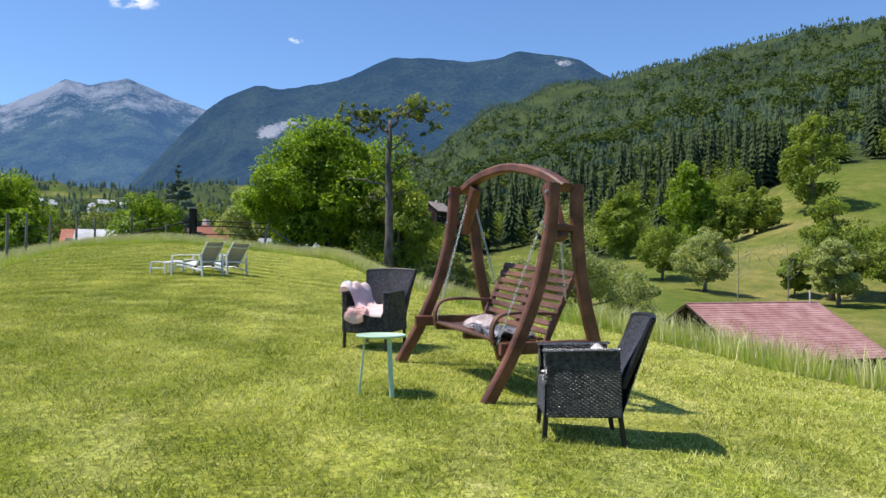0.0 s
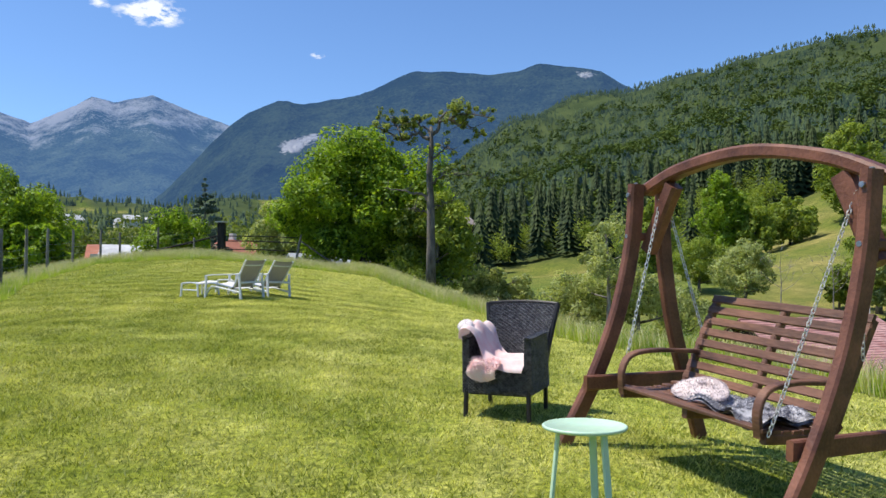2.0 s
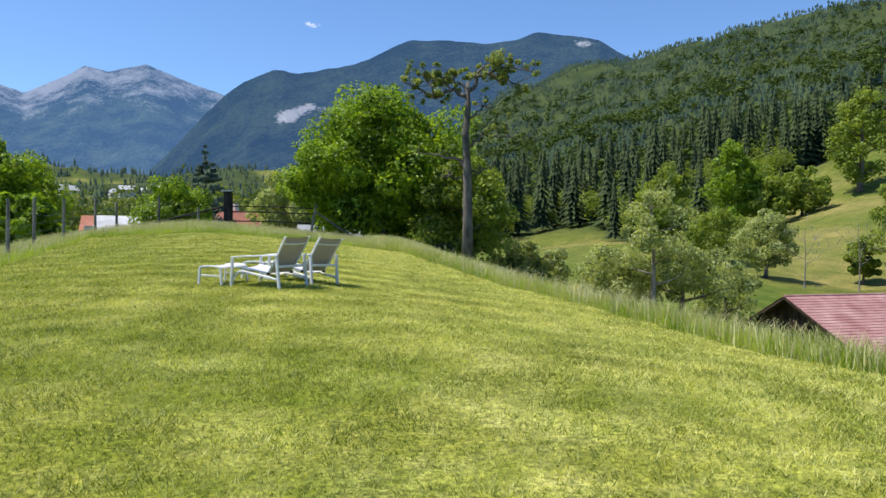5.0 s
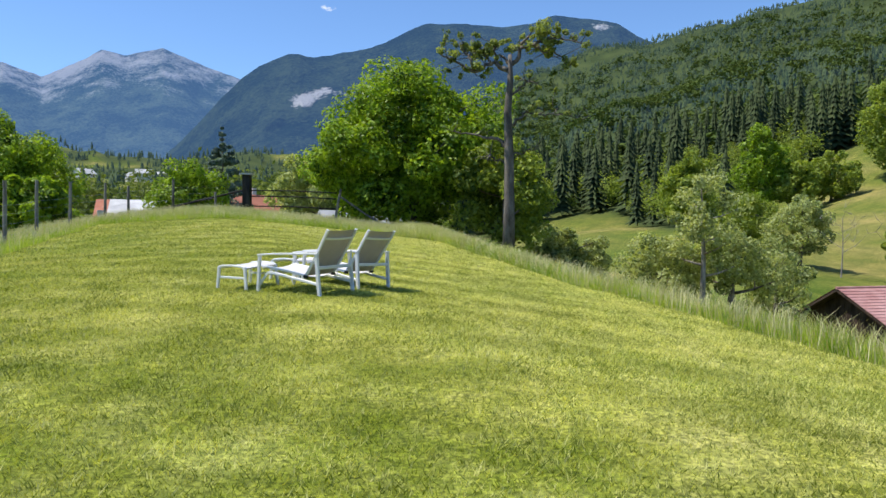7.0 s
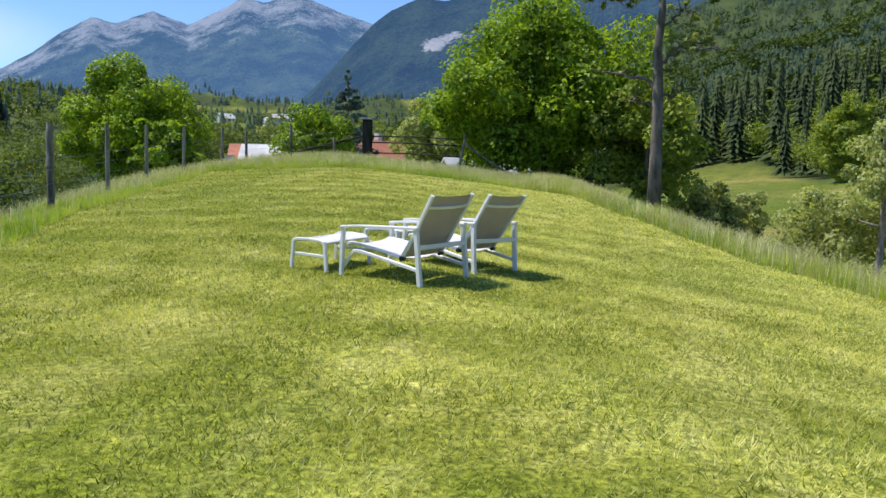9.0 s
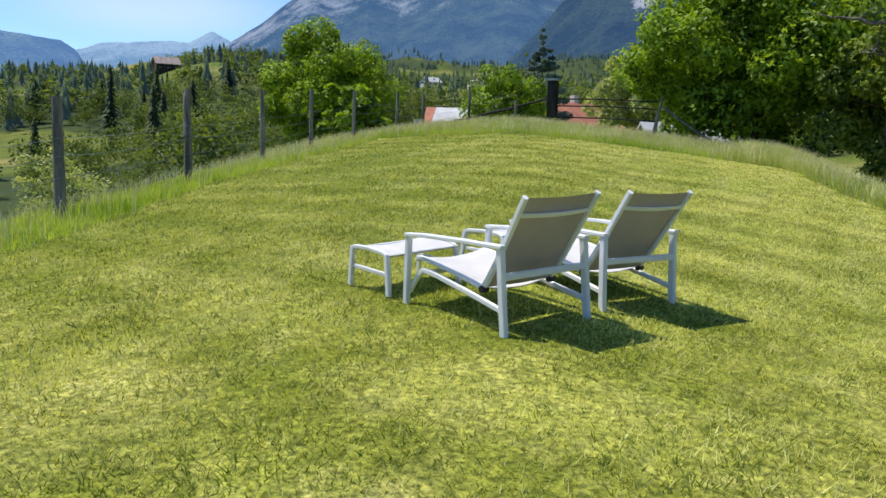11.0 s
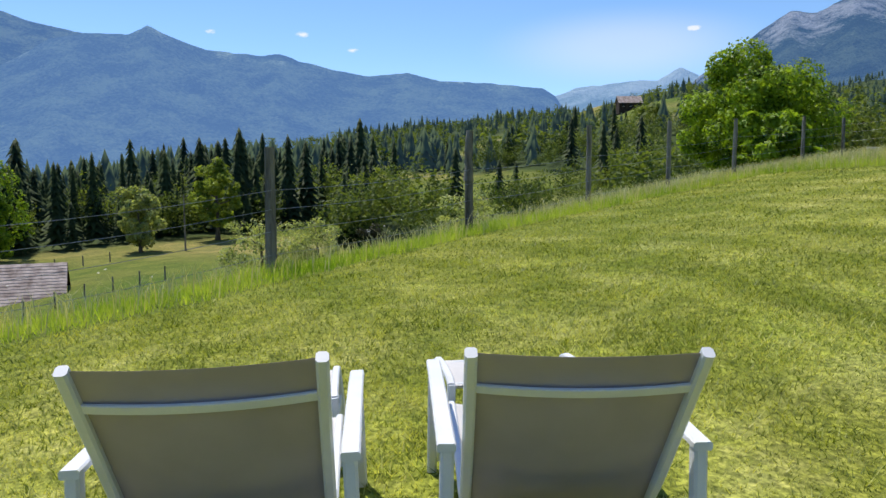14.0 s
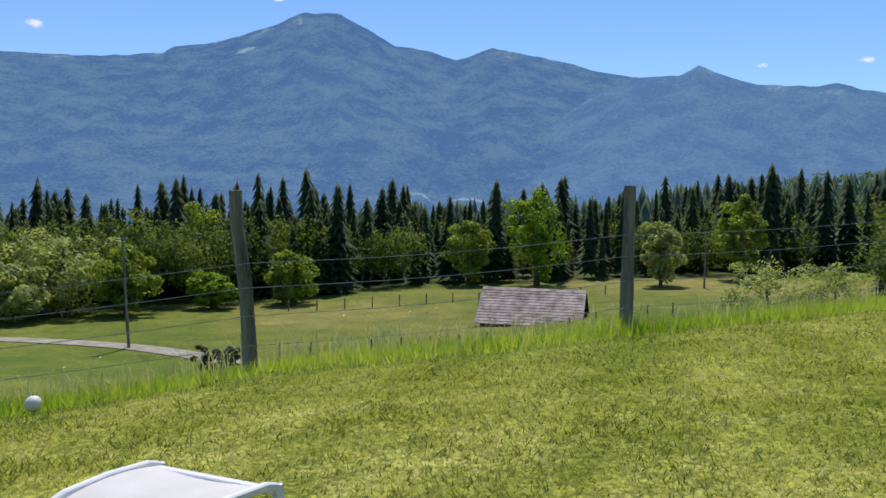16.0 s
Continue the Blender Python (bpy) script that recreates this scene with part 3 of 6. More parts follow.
# ---- the ground ----
def build_ground():
    rings = np.concatenate([np.linspace(0.4, 44, 110), np.geomspace(44.8, 4850, 95)])
    n = 420
    ang = np.linspace(0, 2 * math.pi, n, endpoint=False)
    rr, aa = np.meshgrid(rings, ang, indexing="ij")
    x, y = CX - np.sin(aa) * rr, CY + np.cos(aa) * rr
    z = land_z(x.ravel(), y.ravel())
    v = np.column_stack([x.ravel(), y.ravel(), z])
    v = np.vstack([v, [[CX, CY, z_at(CX, CY)]]])
    i = np.arange(len(rings) - 1)[:, None] * n + np.arange(n)[None, :]
    j = np.arange(len(rings) - 1)[:, None] * n + (np.arange(n)[None, :] + 1) % n
    quads = np.stack([i, j, j + n, i + n], -1).reshape(-1, 4)[:, ::-1]
    me = bpy.data.meshes.new("ground")
    hub = len(v) - 1
    tris = [((k + 1) % n, k, hub) for k in range(n)]
    me.from_pydata([tuple(p) for p in v], [], [tuple(q) for q in quads[:, ::-1]] + tris)
    me.polygons.foreach_set("use_smooth", np.ones(len(me.polygons), bool))
    mown = me.attributes.new("mown", 'FLOAT', 'POINT')
    mown.data.foreach_set("value", mown_at(v[:, 0], v[:, 1]).astype(np.float32))
    wood = me.attributes.new("wood", 'FLOAT', 'POINT')
    wood.data.foreach_set("value", wood_at(v[:, 0], v[:, 1]).astype(np.float32))
    me.materials.append(ground_material())
    me.update()
    ob = new("ground", me)
    return tagged(ob, "sunlit grass knoll falling to meadows and wooded hills", "ground", kind="structure")


def polar(x, y):
    return np.hypot(x - CX, y - CY), np.degrees(np.arctan2(-(x - CX), y - CY))


def wood_at(x, y):
    """How much the land is wooded, 0 to 1."""
    r, az = polar(x, y)
    patch = fbm(x / 110.0 + 31, y / 110.0 + 11, 4, 21)
    edge_e = np.interp(az, [-70, -34, -30, -24, -18, -14, -10, -5, 0, 10], [250, 250, 245, 225, 175, 150, 200, 215, 185, 120])
    hill_e = smooth(0, 25, r - edge_e - 40 * (patch - 0.5)) * (az < 12)
    north = smooth(0.395, 0.44, patch + 0.05 * smooth(200, 600, r)) * smooth(78, 100, r) * ((az >= 12) & (az < 64))
    west_e = np.interp(az, [60, 70, 80, 90, 100, 112, 130, 180], [155, 128, 120, 118, 106, 92, 85, 70])
    valley = smooth(0, 6, r - west_e) * ((az >= 64) | (az < -110))
    hay = np.exp(-((az - 25) / 4.0) ** 2 - ((r - 470) / 110) ** 2) + np.exp(-((az - 43) / 4.5) ** 2 - ((r - 420) / 110) ** 2)
    return np.clip(hill_e + north * (1 - 1.7 * hay) + valley, 0, 1)


build_ground()


# ---- mountains ----
def ridge(name, label, skyline, near, far, mat, base=-60.0, rise=1.25, gully=0.075, seed=1, bare_from=0.55, jag=0.012, cliffs=()):
    """A mountain range: slopes that climb from near to far metres away, up to a crest seen at (direction, height) in degrees."""
    az = np.arange(skyline[0][0], skyline[-1][0] + 0.01, 0.2)
    el = np.interp(az, [p[0] for p in skyline], [p[1] for p in skyline])
    el = el + jag * 14 * (fbm(az * 1.3, az * 0 + seed, 5, seed) - 0.48)
    nv = 44
    t = np.linspace(0, 1, nv)
    A, T = np.meshgrid(az, t, indexing="ij")
    E = np.repeat(el[:, None], nv, 1)
    wob = fbm(A * 0.45 + seed, T * 9.0, 5, seed + 3) - 0.47
    spur = np.abs(vnoise(A * 0.24 + 2.5 * wob, T * 2.4 + seed, seed + 8) - 0.5) * 2
    R = near + (far - near) * T + (far - near) * 0.10 * wob * T * (1 - T) * 4
    crest = 1.6 + far * np.tan(np.radians(E))
    Z = base + (crest - base) * T ** rise
    Z = Z + (crest - base) * gully * (spur - 0.5 + 1.4 * wob) * np.sin(math.pi * T) ** 0.8
    x = CX - np.sin(np.radians(A)) * R
    y = CY + np.cos(np.radians(A)) * R
    v = np.column_stack([x.ravel(), y.ravel(), Z.ravel()])
    m = len(az)
    i = (np.arange(m - 1)[:, None] * nv + np.arange(nv - 1)[None, :])
    f = np.stack([i, i + nv, i + nv + 1, i + 1], -1).reshape(-1, 4)[:, ::-1]
    me = mesh_from(name, v, f, mat, True)
    bare = me.attributes.new("bare", 'FLOAT', 'POINT')
    B = smooth(bare_from, 1.05, T) + (0.25 if bare_from < 0.9 else 0.08) * (spur - 0.5)
    for ca, ct, wa, wt, gain in cliffs:
        B = B + gain * np.exp(-((A - ca) / wa) ** 2 - ((T - ct) / wt) ** 2)
    bare.data.foreach_set("value", B.ravel().astype(np.float32))
    return tagged(new(name, me), label, "mountain", kind="structure")


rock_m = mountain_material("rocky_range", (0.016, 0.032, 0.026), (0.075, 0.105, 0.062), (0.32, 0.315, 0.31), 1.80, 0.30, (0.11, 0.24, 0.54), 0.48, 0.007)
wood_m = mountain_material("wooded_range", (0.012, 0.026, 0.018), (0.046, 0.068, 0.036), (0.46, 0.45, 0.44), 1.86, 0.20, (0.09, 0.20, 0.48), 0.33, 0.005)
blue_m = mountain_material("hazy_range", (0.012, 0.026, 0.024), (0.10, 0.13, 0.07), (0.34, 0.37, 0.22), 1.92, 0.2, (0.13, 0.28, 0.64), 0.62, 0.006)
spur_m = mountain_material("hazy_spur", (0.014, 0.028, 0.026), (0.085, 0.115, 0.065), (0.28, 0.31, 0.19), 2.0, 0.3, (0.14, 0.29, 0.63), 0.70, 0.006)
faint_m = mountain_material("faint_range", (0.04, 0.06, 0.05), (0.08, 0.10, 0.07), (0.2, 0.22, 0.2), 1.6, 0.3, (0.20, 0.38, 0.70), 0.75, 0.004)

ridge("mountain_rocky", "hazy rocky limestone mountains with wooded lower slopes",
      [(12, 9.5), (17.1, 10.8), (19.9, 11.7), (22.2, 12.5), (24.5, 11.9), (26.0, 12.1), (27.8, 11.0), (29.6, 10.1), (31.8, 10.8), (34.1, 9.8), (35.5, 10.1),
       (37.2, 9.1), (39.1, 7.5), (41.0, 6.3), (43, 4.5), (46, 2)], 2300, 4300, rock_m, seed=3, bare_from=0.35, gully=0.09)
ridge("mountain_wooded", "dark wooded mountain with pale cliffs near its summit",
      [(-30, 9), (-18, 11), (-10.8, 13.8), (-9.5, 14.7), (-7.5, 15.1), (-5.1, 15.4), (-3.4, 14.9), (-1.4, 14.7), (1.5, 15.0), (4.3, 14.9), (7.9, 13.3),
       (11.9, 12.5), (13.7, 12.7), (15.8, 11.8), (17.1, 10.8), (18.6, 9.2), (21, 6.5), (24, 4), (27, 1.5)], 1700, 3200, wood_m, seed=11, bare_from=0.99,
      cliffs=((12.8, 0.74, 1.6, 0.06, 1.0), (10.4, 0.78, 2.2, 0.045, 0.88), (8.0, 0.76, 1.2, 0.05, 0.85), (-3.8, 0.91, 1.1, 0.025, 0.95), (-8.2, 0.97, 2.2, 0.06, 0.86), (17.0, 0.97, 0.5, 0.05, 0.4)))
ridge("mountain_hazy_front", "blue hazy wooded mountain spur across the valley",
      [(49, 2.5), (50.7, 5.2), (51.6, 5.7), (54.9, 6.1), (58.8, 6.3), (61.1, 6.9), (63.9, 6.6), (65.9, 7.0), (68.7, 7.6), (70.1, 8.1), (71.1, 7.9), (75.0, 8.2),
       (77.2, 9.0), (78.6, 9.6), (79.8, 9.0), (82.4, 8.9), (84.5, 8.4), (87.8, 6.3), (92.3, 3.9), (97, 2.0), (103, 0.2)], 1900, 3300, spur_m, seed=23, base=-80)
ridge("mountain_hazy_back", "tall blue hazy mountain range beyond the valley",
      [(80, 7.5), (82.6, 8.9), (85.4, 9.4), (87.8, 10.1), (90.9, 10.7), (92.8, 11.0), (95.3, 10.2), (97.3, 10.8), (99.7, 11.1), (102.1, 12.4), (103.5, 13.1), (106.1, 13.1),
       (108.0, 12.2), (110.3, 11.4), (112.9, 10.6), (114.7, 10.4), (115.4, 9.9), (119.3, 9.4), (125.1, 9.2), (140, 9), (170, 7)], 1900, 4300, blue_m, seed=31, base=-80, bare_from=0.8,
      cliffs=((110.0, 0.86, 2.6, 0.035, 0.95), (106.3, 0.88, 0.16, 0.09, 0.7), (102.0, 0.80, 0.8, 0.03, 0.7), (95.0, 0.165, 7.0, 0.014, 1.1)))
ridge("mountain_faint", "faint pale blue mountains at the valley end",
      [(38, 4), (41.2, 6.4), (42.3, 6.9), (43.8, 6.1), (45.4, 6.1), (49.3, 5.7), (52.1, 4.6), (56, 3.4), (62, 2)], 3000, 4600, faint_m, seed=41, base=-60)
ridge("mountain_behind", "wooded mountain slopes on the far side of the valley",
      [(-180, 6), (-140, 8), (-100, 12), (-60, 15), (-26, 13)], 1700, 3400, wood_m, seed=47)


# ---- trees and woods ----
def cards(centres, radii, count, size, rng, up=0.35, flat=0.85):
    """Leaves: small folded diamonds on the shells of clumps."""
    k = rng.integers(0, len(centres), count)
    d = rng.normal(size=(count, 3))
    d /= np.linalg.norm(d, axis=1, keepdims=True)
    shell = rng.uniform(0.45, 1.0, count) ** 0.6
    p = centres[k] + d * (radii[k] * shell)[:, None] * np.array([1, 1, flat])
    nrm = d + rng.normal(size=(count, 3)) * 0.7 + np.array([0, 0, up])
    nrm /= np.linalg.norm(nrm, axis=1, keepdims=True)
    a = np.cross(nrm, rng.normal(size=(count, 3)))
    a /= np.linalg.norm(a, axis=1, keepdims=True) + 1e-9
    b = np.cross(nrm, a)
    s = (size * rng.uniform(0.55, 1.35, count))[:, None]
    v = np.stack([p - a * s, p + b * s * 0.55, p + a * s, p - b * s * 0.55], 1)
    v[:, 0] -= nrm * s * 0.25
    v[:, 2] -= nrm * s * 0.25
    f = np.arange(count * 4).reshape(-1, 4)
    return v.reshape(-1, 3), f


def skeleton(rng, h, w, trunk_r, lean=0.0, limbs=7, first=0.25, bend=0.25):
    """A tapered trunk with limbs; also gives the limb ends."""
    g = Geo()
    top = np.array([lean * h, rng.normal() * 0.03 * h, h * 0.86])
    pts = [np.array([0, 0, -0.15]) + (top - np.array([0, 0, -0.15])) * t + np.array([math.sin(3 * t), math.cos(2.3 * t) - 1, 0]) * 0.02 * h * (1 if t > 0 else 0) for t in np.linspace(0, 1, 8)]
    rad = [trunk_r * (1.25 if i == 0 else 1) * (1 - 0.8 * i / 7) for i in range(8)]
    g.tube(pts, rad, 9)
    ends = [pts[-1]]
    for i in range(limbs):
        t = first + (0.95 - first) * (i + 0.5) / limbs
        k = t * 7
        p0 = pts[int(k)] + (pts[min(7, int(k) + 1)] - pts[int(k)]) * (k - int(k))
        a = i * 2.4 + rng.uniform(-0.4, 0.4)
        reach = w * 0.42 * (1.1 - 0.55 * abs(t - 0.5)) * rng.uniform(0.8, 1.1)
        d = np.array([math.cos(a), math.sin(a), 0])
        p1 = p0 + d * reach * 0.5 + np.array([0, 0, bend * reach * 0.5])
        p2 = p0 + d * reach + np.array([0, 0, bend * reach * 1.4])
        r0 = trunk_r * (1 - 0.8 * t) * 0.6
        g.tube([p0, p1, p2], [r0, r0 * 0.6, r0 * 0.2], 6)
        ends.append(p2)
        side = p1 + np.array([-d[1], d[0], 0.5]) * reach * 0.4
        g.tube([p1, side], [r0 * 0.5, r0 * 0.15], 5)
        ends.append(side)
    return g, np.array(ends)


def leafy_tree(name, x, y, h, w, leaves, size, leaf, label, seed, low=0.12, clumps=46, trunk_r=None, bark="bark", shape=1.0, category="tree", group="", depth=None, fill=1.0, tight=1.0):
    rng = np.random.default_rng(seed)
    z = z_at(x, y)
    ob = thing(name, pose(x, y, z), label, category, group)
    g, ends = skeleton(rng, h, w, trunk_r or 0.028 * h, limbs=8, first=max(0.15, low))
    part("trunk", g, M[bark], ob, smooth_shade=True)
    c = []
    while len(c) < clumps:
        p = rng.uniform(-1, 1, 3)
        q = np.linalg.norm(p)
        if q > 1 or q < 0.25:
            continue
        t = (p[2] + 1) / 2
        girth = (0.55 + 0.75 * math.sin(math.pi * min(1, t * 0.9 + 0.12)) * shape) * 0.78
        c.append((p[0] * w / 2 * girth, p[1] * (depth or w) / 2 * girth, h * (low + (0.97 - low) * t)))
    c = np.array(c)
    keep = rng.uniform(size=len(c)) < fill
    c = np.vstack([c[keep], ends * np.array([1, 1, 1.0])])
    r = rng.uniform(0.10, 0.19, len(c)) * min(w, h) * tight
    v, f = cards(c, r, leaves, size, rng)
    span = np.percentile(np.abs(v[:, :2]), 99)
    v[:, :2] *= w / 2 / span
    v[:, 2] *= h / v[:, 2].max()
    v[:, 2] = np.maximum(v[:, 2], 0.05)
    crown = new("crown", mesh_from("crown", v, f, M[leaf]))
    crown.parent = ob
    return ob


def spruce_proto(rng, layers, points, h=1.0, w=0.32):
    """A spruce one metre high: drooping jagged skirts round a stem."""
    v, f = [], []
    for i in range(layers):
        t = i / layers
        z1 = 0.07 + 0.93 * t
        r = w / 2 * (1 - t) ** 0.85 * rng.uniform(0.85, 1.15) + 0.012
        k = len(v)
        v.append((0, 0, min(1.0, z1 + 1.55 / layers)))
        ph = rng.uniform(0, 6)
        for j in range(points * 2):
            a = ph + math.pi * j / points
            q = r * (rng.uniform(0.85, 1.25) if j % 2 == 0 else rng.uniform(0.35, 0.55))
            v.append((q * math.cos(a), q * math.sin(a), z1 - (0.35 / layers if j % 2 == 0 else -0.3 / layers)))
        for j in range(points * 2):
            f.append((k, k + 1 + j, k + 1 + (j + 1) % (points * 2)))
    return np.array(v), np.array(f)


def broad_proto(rng, n, clumps=14):
    c = rng.normal(size=(clumps, 3))
    c /= np.linalg.norm(c, axis=1, keepdims=True)
    c = c * rng.uniform(0.3, 1, (clumps, 1)) * np.array([0.30, 0.30, 0.34]) + np.array([0, 0, 0.56])
    v, f = cards(c, rng.uniform(0.12, 0.22, clumps), n, 0.62 / math.sqrt(n), rng)
    v[:, 2] = np.maximum(v[:, 2], 0.02)
    return v, np.vstack([f[:, :3], f[:, [0, 2, 3]]])


def scatter(name, protos, xs, ys, hs, widths, mat, label, category, seed):
    """Many alike far trees, joined."""
    rng = np.random.default_rng(seed)
    zs = land_z(xs, ys) - 0.3
    V, F, base = [], [], 0
    for i in range(len(xs)):
        v, f = protos[rng.integers(len(protos))]
        a = rng.uniform(0, 6.28)
        c, s = math.cos(a), math.sin(a)
        p = np.empty_like(v)
        p[:, 0] = (v[:, 0] * c - v[:, 1] * s) * widths[i] + xs[i]
        p[:, 1] = (v[:, 0] * s + v[:, 1] * c) * widths[i] + ys[i]
        p[:, 2] = v[:, 2] * hs[i] + zs[i]
        V.append(p)
        F.append(f + base)
        base += len(v)
    ob = new(name, mesh_from(name, np.vstack(V), np.vstack(F), mat))
    return tagged(ob, label, category, kind="stuff")


def wood_points(rng, count, az0, az1, r0, r1, power=1.0, keep=None):
    xs, ys = [], []
    while len(xs) < count:
        a = np.radians(rng.uniform(az0, az1, count))
        r = r0 + (r1 - r0) * rng.uniform(0, 1, count) ** power
        x, y = CX - np.sin(a) * r, CY + np.cos(a) * r
        ok = wood_at(x, y) > 0.5
        if keep:
            ok &= keep(x, y, r, np.degrees(a))
        xs += list(x[ok])
        ys += list(y[ok])
    return np.array(xs[:count]), np.array(ys[:count])


rng = np.random.default_rng(4)
SPRUCE_LO = [spruce_proto(rng, 3, 4, w=0.40) for _ in range(8)]
SPRUCE_HI = [spruce_proto(rng, 13, 8, w=0.30) for _ in range(8)]
BROAD_LO = [broad_proto(rng, 44) for _ in range(6)]
BROAD_HI = [broad_proto(rng, 520, 26) for _ in range(8)]

# the wooded hill above the barn
n = 19000
x, y = wood_points(rng, n, -34, 12, 290, 1560, 0.75)
h = rng.uniform(5.0, 8.5, n)
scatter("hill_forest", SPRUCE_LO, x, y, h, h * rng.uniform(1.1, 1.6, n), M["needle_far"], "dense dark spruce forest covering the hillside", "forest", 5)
n = 2200
x, y = wood_points(rng, n, -34, 12, 260, 1300, 0.9)
h = rng.uniform(9, 16, n)
scatter("hill_broadleaf_trees", BROAD_LO, x, y, h, h * rng.uniform(1.0, 1.3, n), M["broad_far"], "light green broadleaf trees among the hillside spruces", "forest", 6)
n = 190
x, y = wood_points(rng, n, -36, 8, 190, 330)
h = rng.uniform(15, 24, n)
scatter("spruce_stand", SPRUCE_HI, x, y, h, h * rng.uniform(0.9, 1.3, n), M["needle"], "tall dark spruces at the foot of the hill", "forest", 7)
n = 220
x, y = wood_points(rng, n, -36, 10, 110, 270, 0.9)
h = rng.uniform(7, 13, n)
scatter("wood_edge_trees", BROAD_HI, x, y, h, h * rng.uniform(0.95, 1.25, n), M["leaf_mid"], "rounded green broadleaf trees along the wood edge", "forest", 8)
# the valley side: a wall of spruces behind the hut meadow
n = 1050
x, y = wood_points(rng, n, 62, 150, 106, 230, 1.6)
h = (6 + 11 * rng.uniform(0, 1, n) ** 1.4) * (0.65 + 0.75 * fbm(x / 14, y / 14, 3, 83))
scatter("valley_spruces", SPRUCE_HI, x, y, h, h * rng.uniform(0.8, 1.6, n), M["needle"], "tall dark spruces behind the valley meadow", "forest", 9)
n = 210
x, y = wood_points(rng, n, 62, 150, 92, 160, 1.5)
h = rng.uniform(5, 11.5, n)
scatter("valley_broadleaf_trees", BROAD_HI, x, y, h, h * rng.uniform(0.9, 1.2, n), M["leaf_wood"], "mixed green broadleaf trees in front of the spruces", "forest", 10)
n = 80
x, y = wood_points(rng, n, 96, 135, 92, 126)
h = rng.uniform(8, 13.5, n)
scatter("meadow_edge_trees", BROAD_HI, x, y, h, h * rng.uniform(0.75, 1.05, n), M["leaf_wood"], "tall green broadleaf trees hiding the spruces", "forest", 16)
# the patchwork of copses and meadows to the north-west
n = 2600
x, y = wood_points(rng, n, 8, 66, 240, 1550, 0.8)
h = rng.uniform(8, 14, n)
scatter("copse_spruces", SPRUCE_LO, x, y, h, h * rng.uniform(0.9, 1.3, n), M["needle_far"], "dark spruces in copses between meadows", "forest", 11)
n = 420
x, y = wood_points(rng, n, 12, 78, 96, 270, 0.9)
h = rng.uniform(5, 12, n)
scatter("copse_broadleaf_trees", [broad_proto(rng, 430, 26) for _ in range(8)], x, y, h, h * rng.uniform(0.85, 1.25, n), M["leaf_wood"], "green broadleaf trees in copses between meadows", "forest", 12)
n = 1100
x, y = wood_points(rng, n, 12, 78, 260, 800, 0.9)
h = rng.uniform(6, 13, n)
scatter("far_copse_trees", [broad_proto(rng, 70, 16) for _ in range(8)], x, y, h, h * rng.uniform(0.9, 1.3, n), M["leaf_wood"], "far green broadleaf trees in copses on the slopes", "forest", 15)

n = 34
x, y = wood_points(rng, n, 40, 72, 145, 320)
h = rng.uniform(8, 16, n)
scatter("copse_tall_spruces", SPRUCE_HI, x, y, h, h * rng.uniform(1.0, 1.5, n), M["needle"], "tall dark spruces among the near copses", "forest", 13)

n = 700
x, y = wood_points(rng, n, 58, 104, 225, 420)
h = rng.uniform(9, 17, n)
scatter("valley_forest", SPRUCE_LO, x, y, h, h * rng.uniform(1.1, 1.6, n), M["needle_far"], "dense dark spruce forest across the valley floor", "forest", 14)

# single trees near the knoll
leafy_tree("cherry_tree", -6.2, 50.0, 8.9, 9.6, 52000, 0.13, "leaf_bright", "large bright green broadleaf tree behind the lawn", 21, low=0.06, clumps=100, depth=8.5, tight=0.95)
leafy_tree("hazel_tree", -1.6, 47.0, 5.8, 4.6, 16000, 0.11, "leaf_mid", "dark green bushy tree beside the old pear", 22, low=0.04, clumps=50)
leafy_tree("hazel_tree", -9.5, 56.0, 6.0, 6.0, 9000, 0.16, "leaf_bright", "bushy light green tree at the lawn end", 23, low=0.04, clumps=34)
leafy_tree("lime_tree", -36.0, 63.0, 10.9, 8.8, 44000, 0.14, "leaf_bright", "round-crowned green tree beyond the fence", 24, low=0.12, clumps=80, tight=0.95)
leafy_tree("garden_bush", -26.5, 74.0, 6.2, 6.5, 9000, 0.17, "leaf_bright", "light green garden bush near the village", 25, low=0.03, clumps=30)
leafy_tree("willow_bush", -15.5, 72.0, 6.2, 7.0, 11000, 0.16, "leaf_grey", "grey-green spreading bush behind the gate", 26, low=0.03, clumps=36)
leafy_tree("elder_bush", -30.0, 57.0, 5.6, 3.8, 5000, 0.22, "leaf_bright", "feathery yellow-green shrub beyond the fence", 27, low=0.05, clumps=16)
leafy_tree("thorn_bush", 2.0, 52.0, 3.6, 4.2, 11000, 0.10, "leaf_grey", "dull green bush at the foot of the pear", 29, low=0.02, clumps=34)
leafy_tree("apple_tree", 7.0, 52.5, 4.9, 5.6, 10000, 0.105, "leaf_grey", "bushy grey-green apple tree below the lawn edge", 28, low=0.05, clumps=44)
leafy_tree("apple_tree", 8.3, 49.0, 8.6, 4.2, 4200, 0.10, "leaf_grey", "gnarled sparse apple tree with pale bare limbs", 30, low=0.36, clumps=16, trunk_r=0.19, bark="bark_dead", fill=0.8)
leafy_tree("apple_tree", 10.6, 52.0, 6.2, 5.0, 6500, 0.11, "leaf_grey", "old apple tree with a forked grey trunk", 31, low=0.42, clumps=20, trunk_r=0.26)
leafy_tree("apple_tree", 14.2, 55.5, 5.6, 4.2, 5000, 0.11, "leaf_grey", "grey-green apple tree leaning over the slope", 34, low=0.28, clumps=24, trunk_r=0.2)
leafy_tree("hedge_bush", 10.6, 44.0, 2.2, 2.6, 5000, 0.08, "leaf_bright", "low light green bush below the lawn", 32, low=0.02, clumps=20)


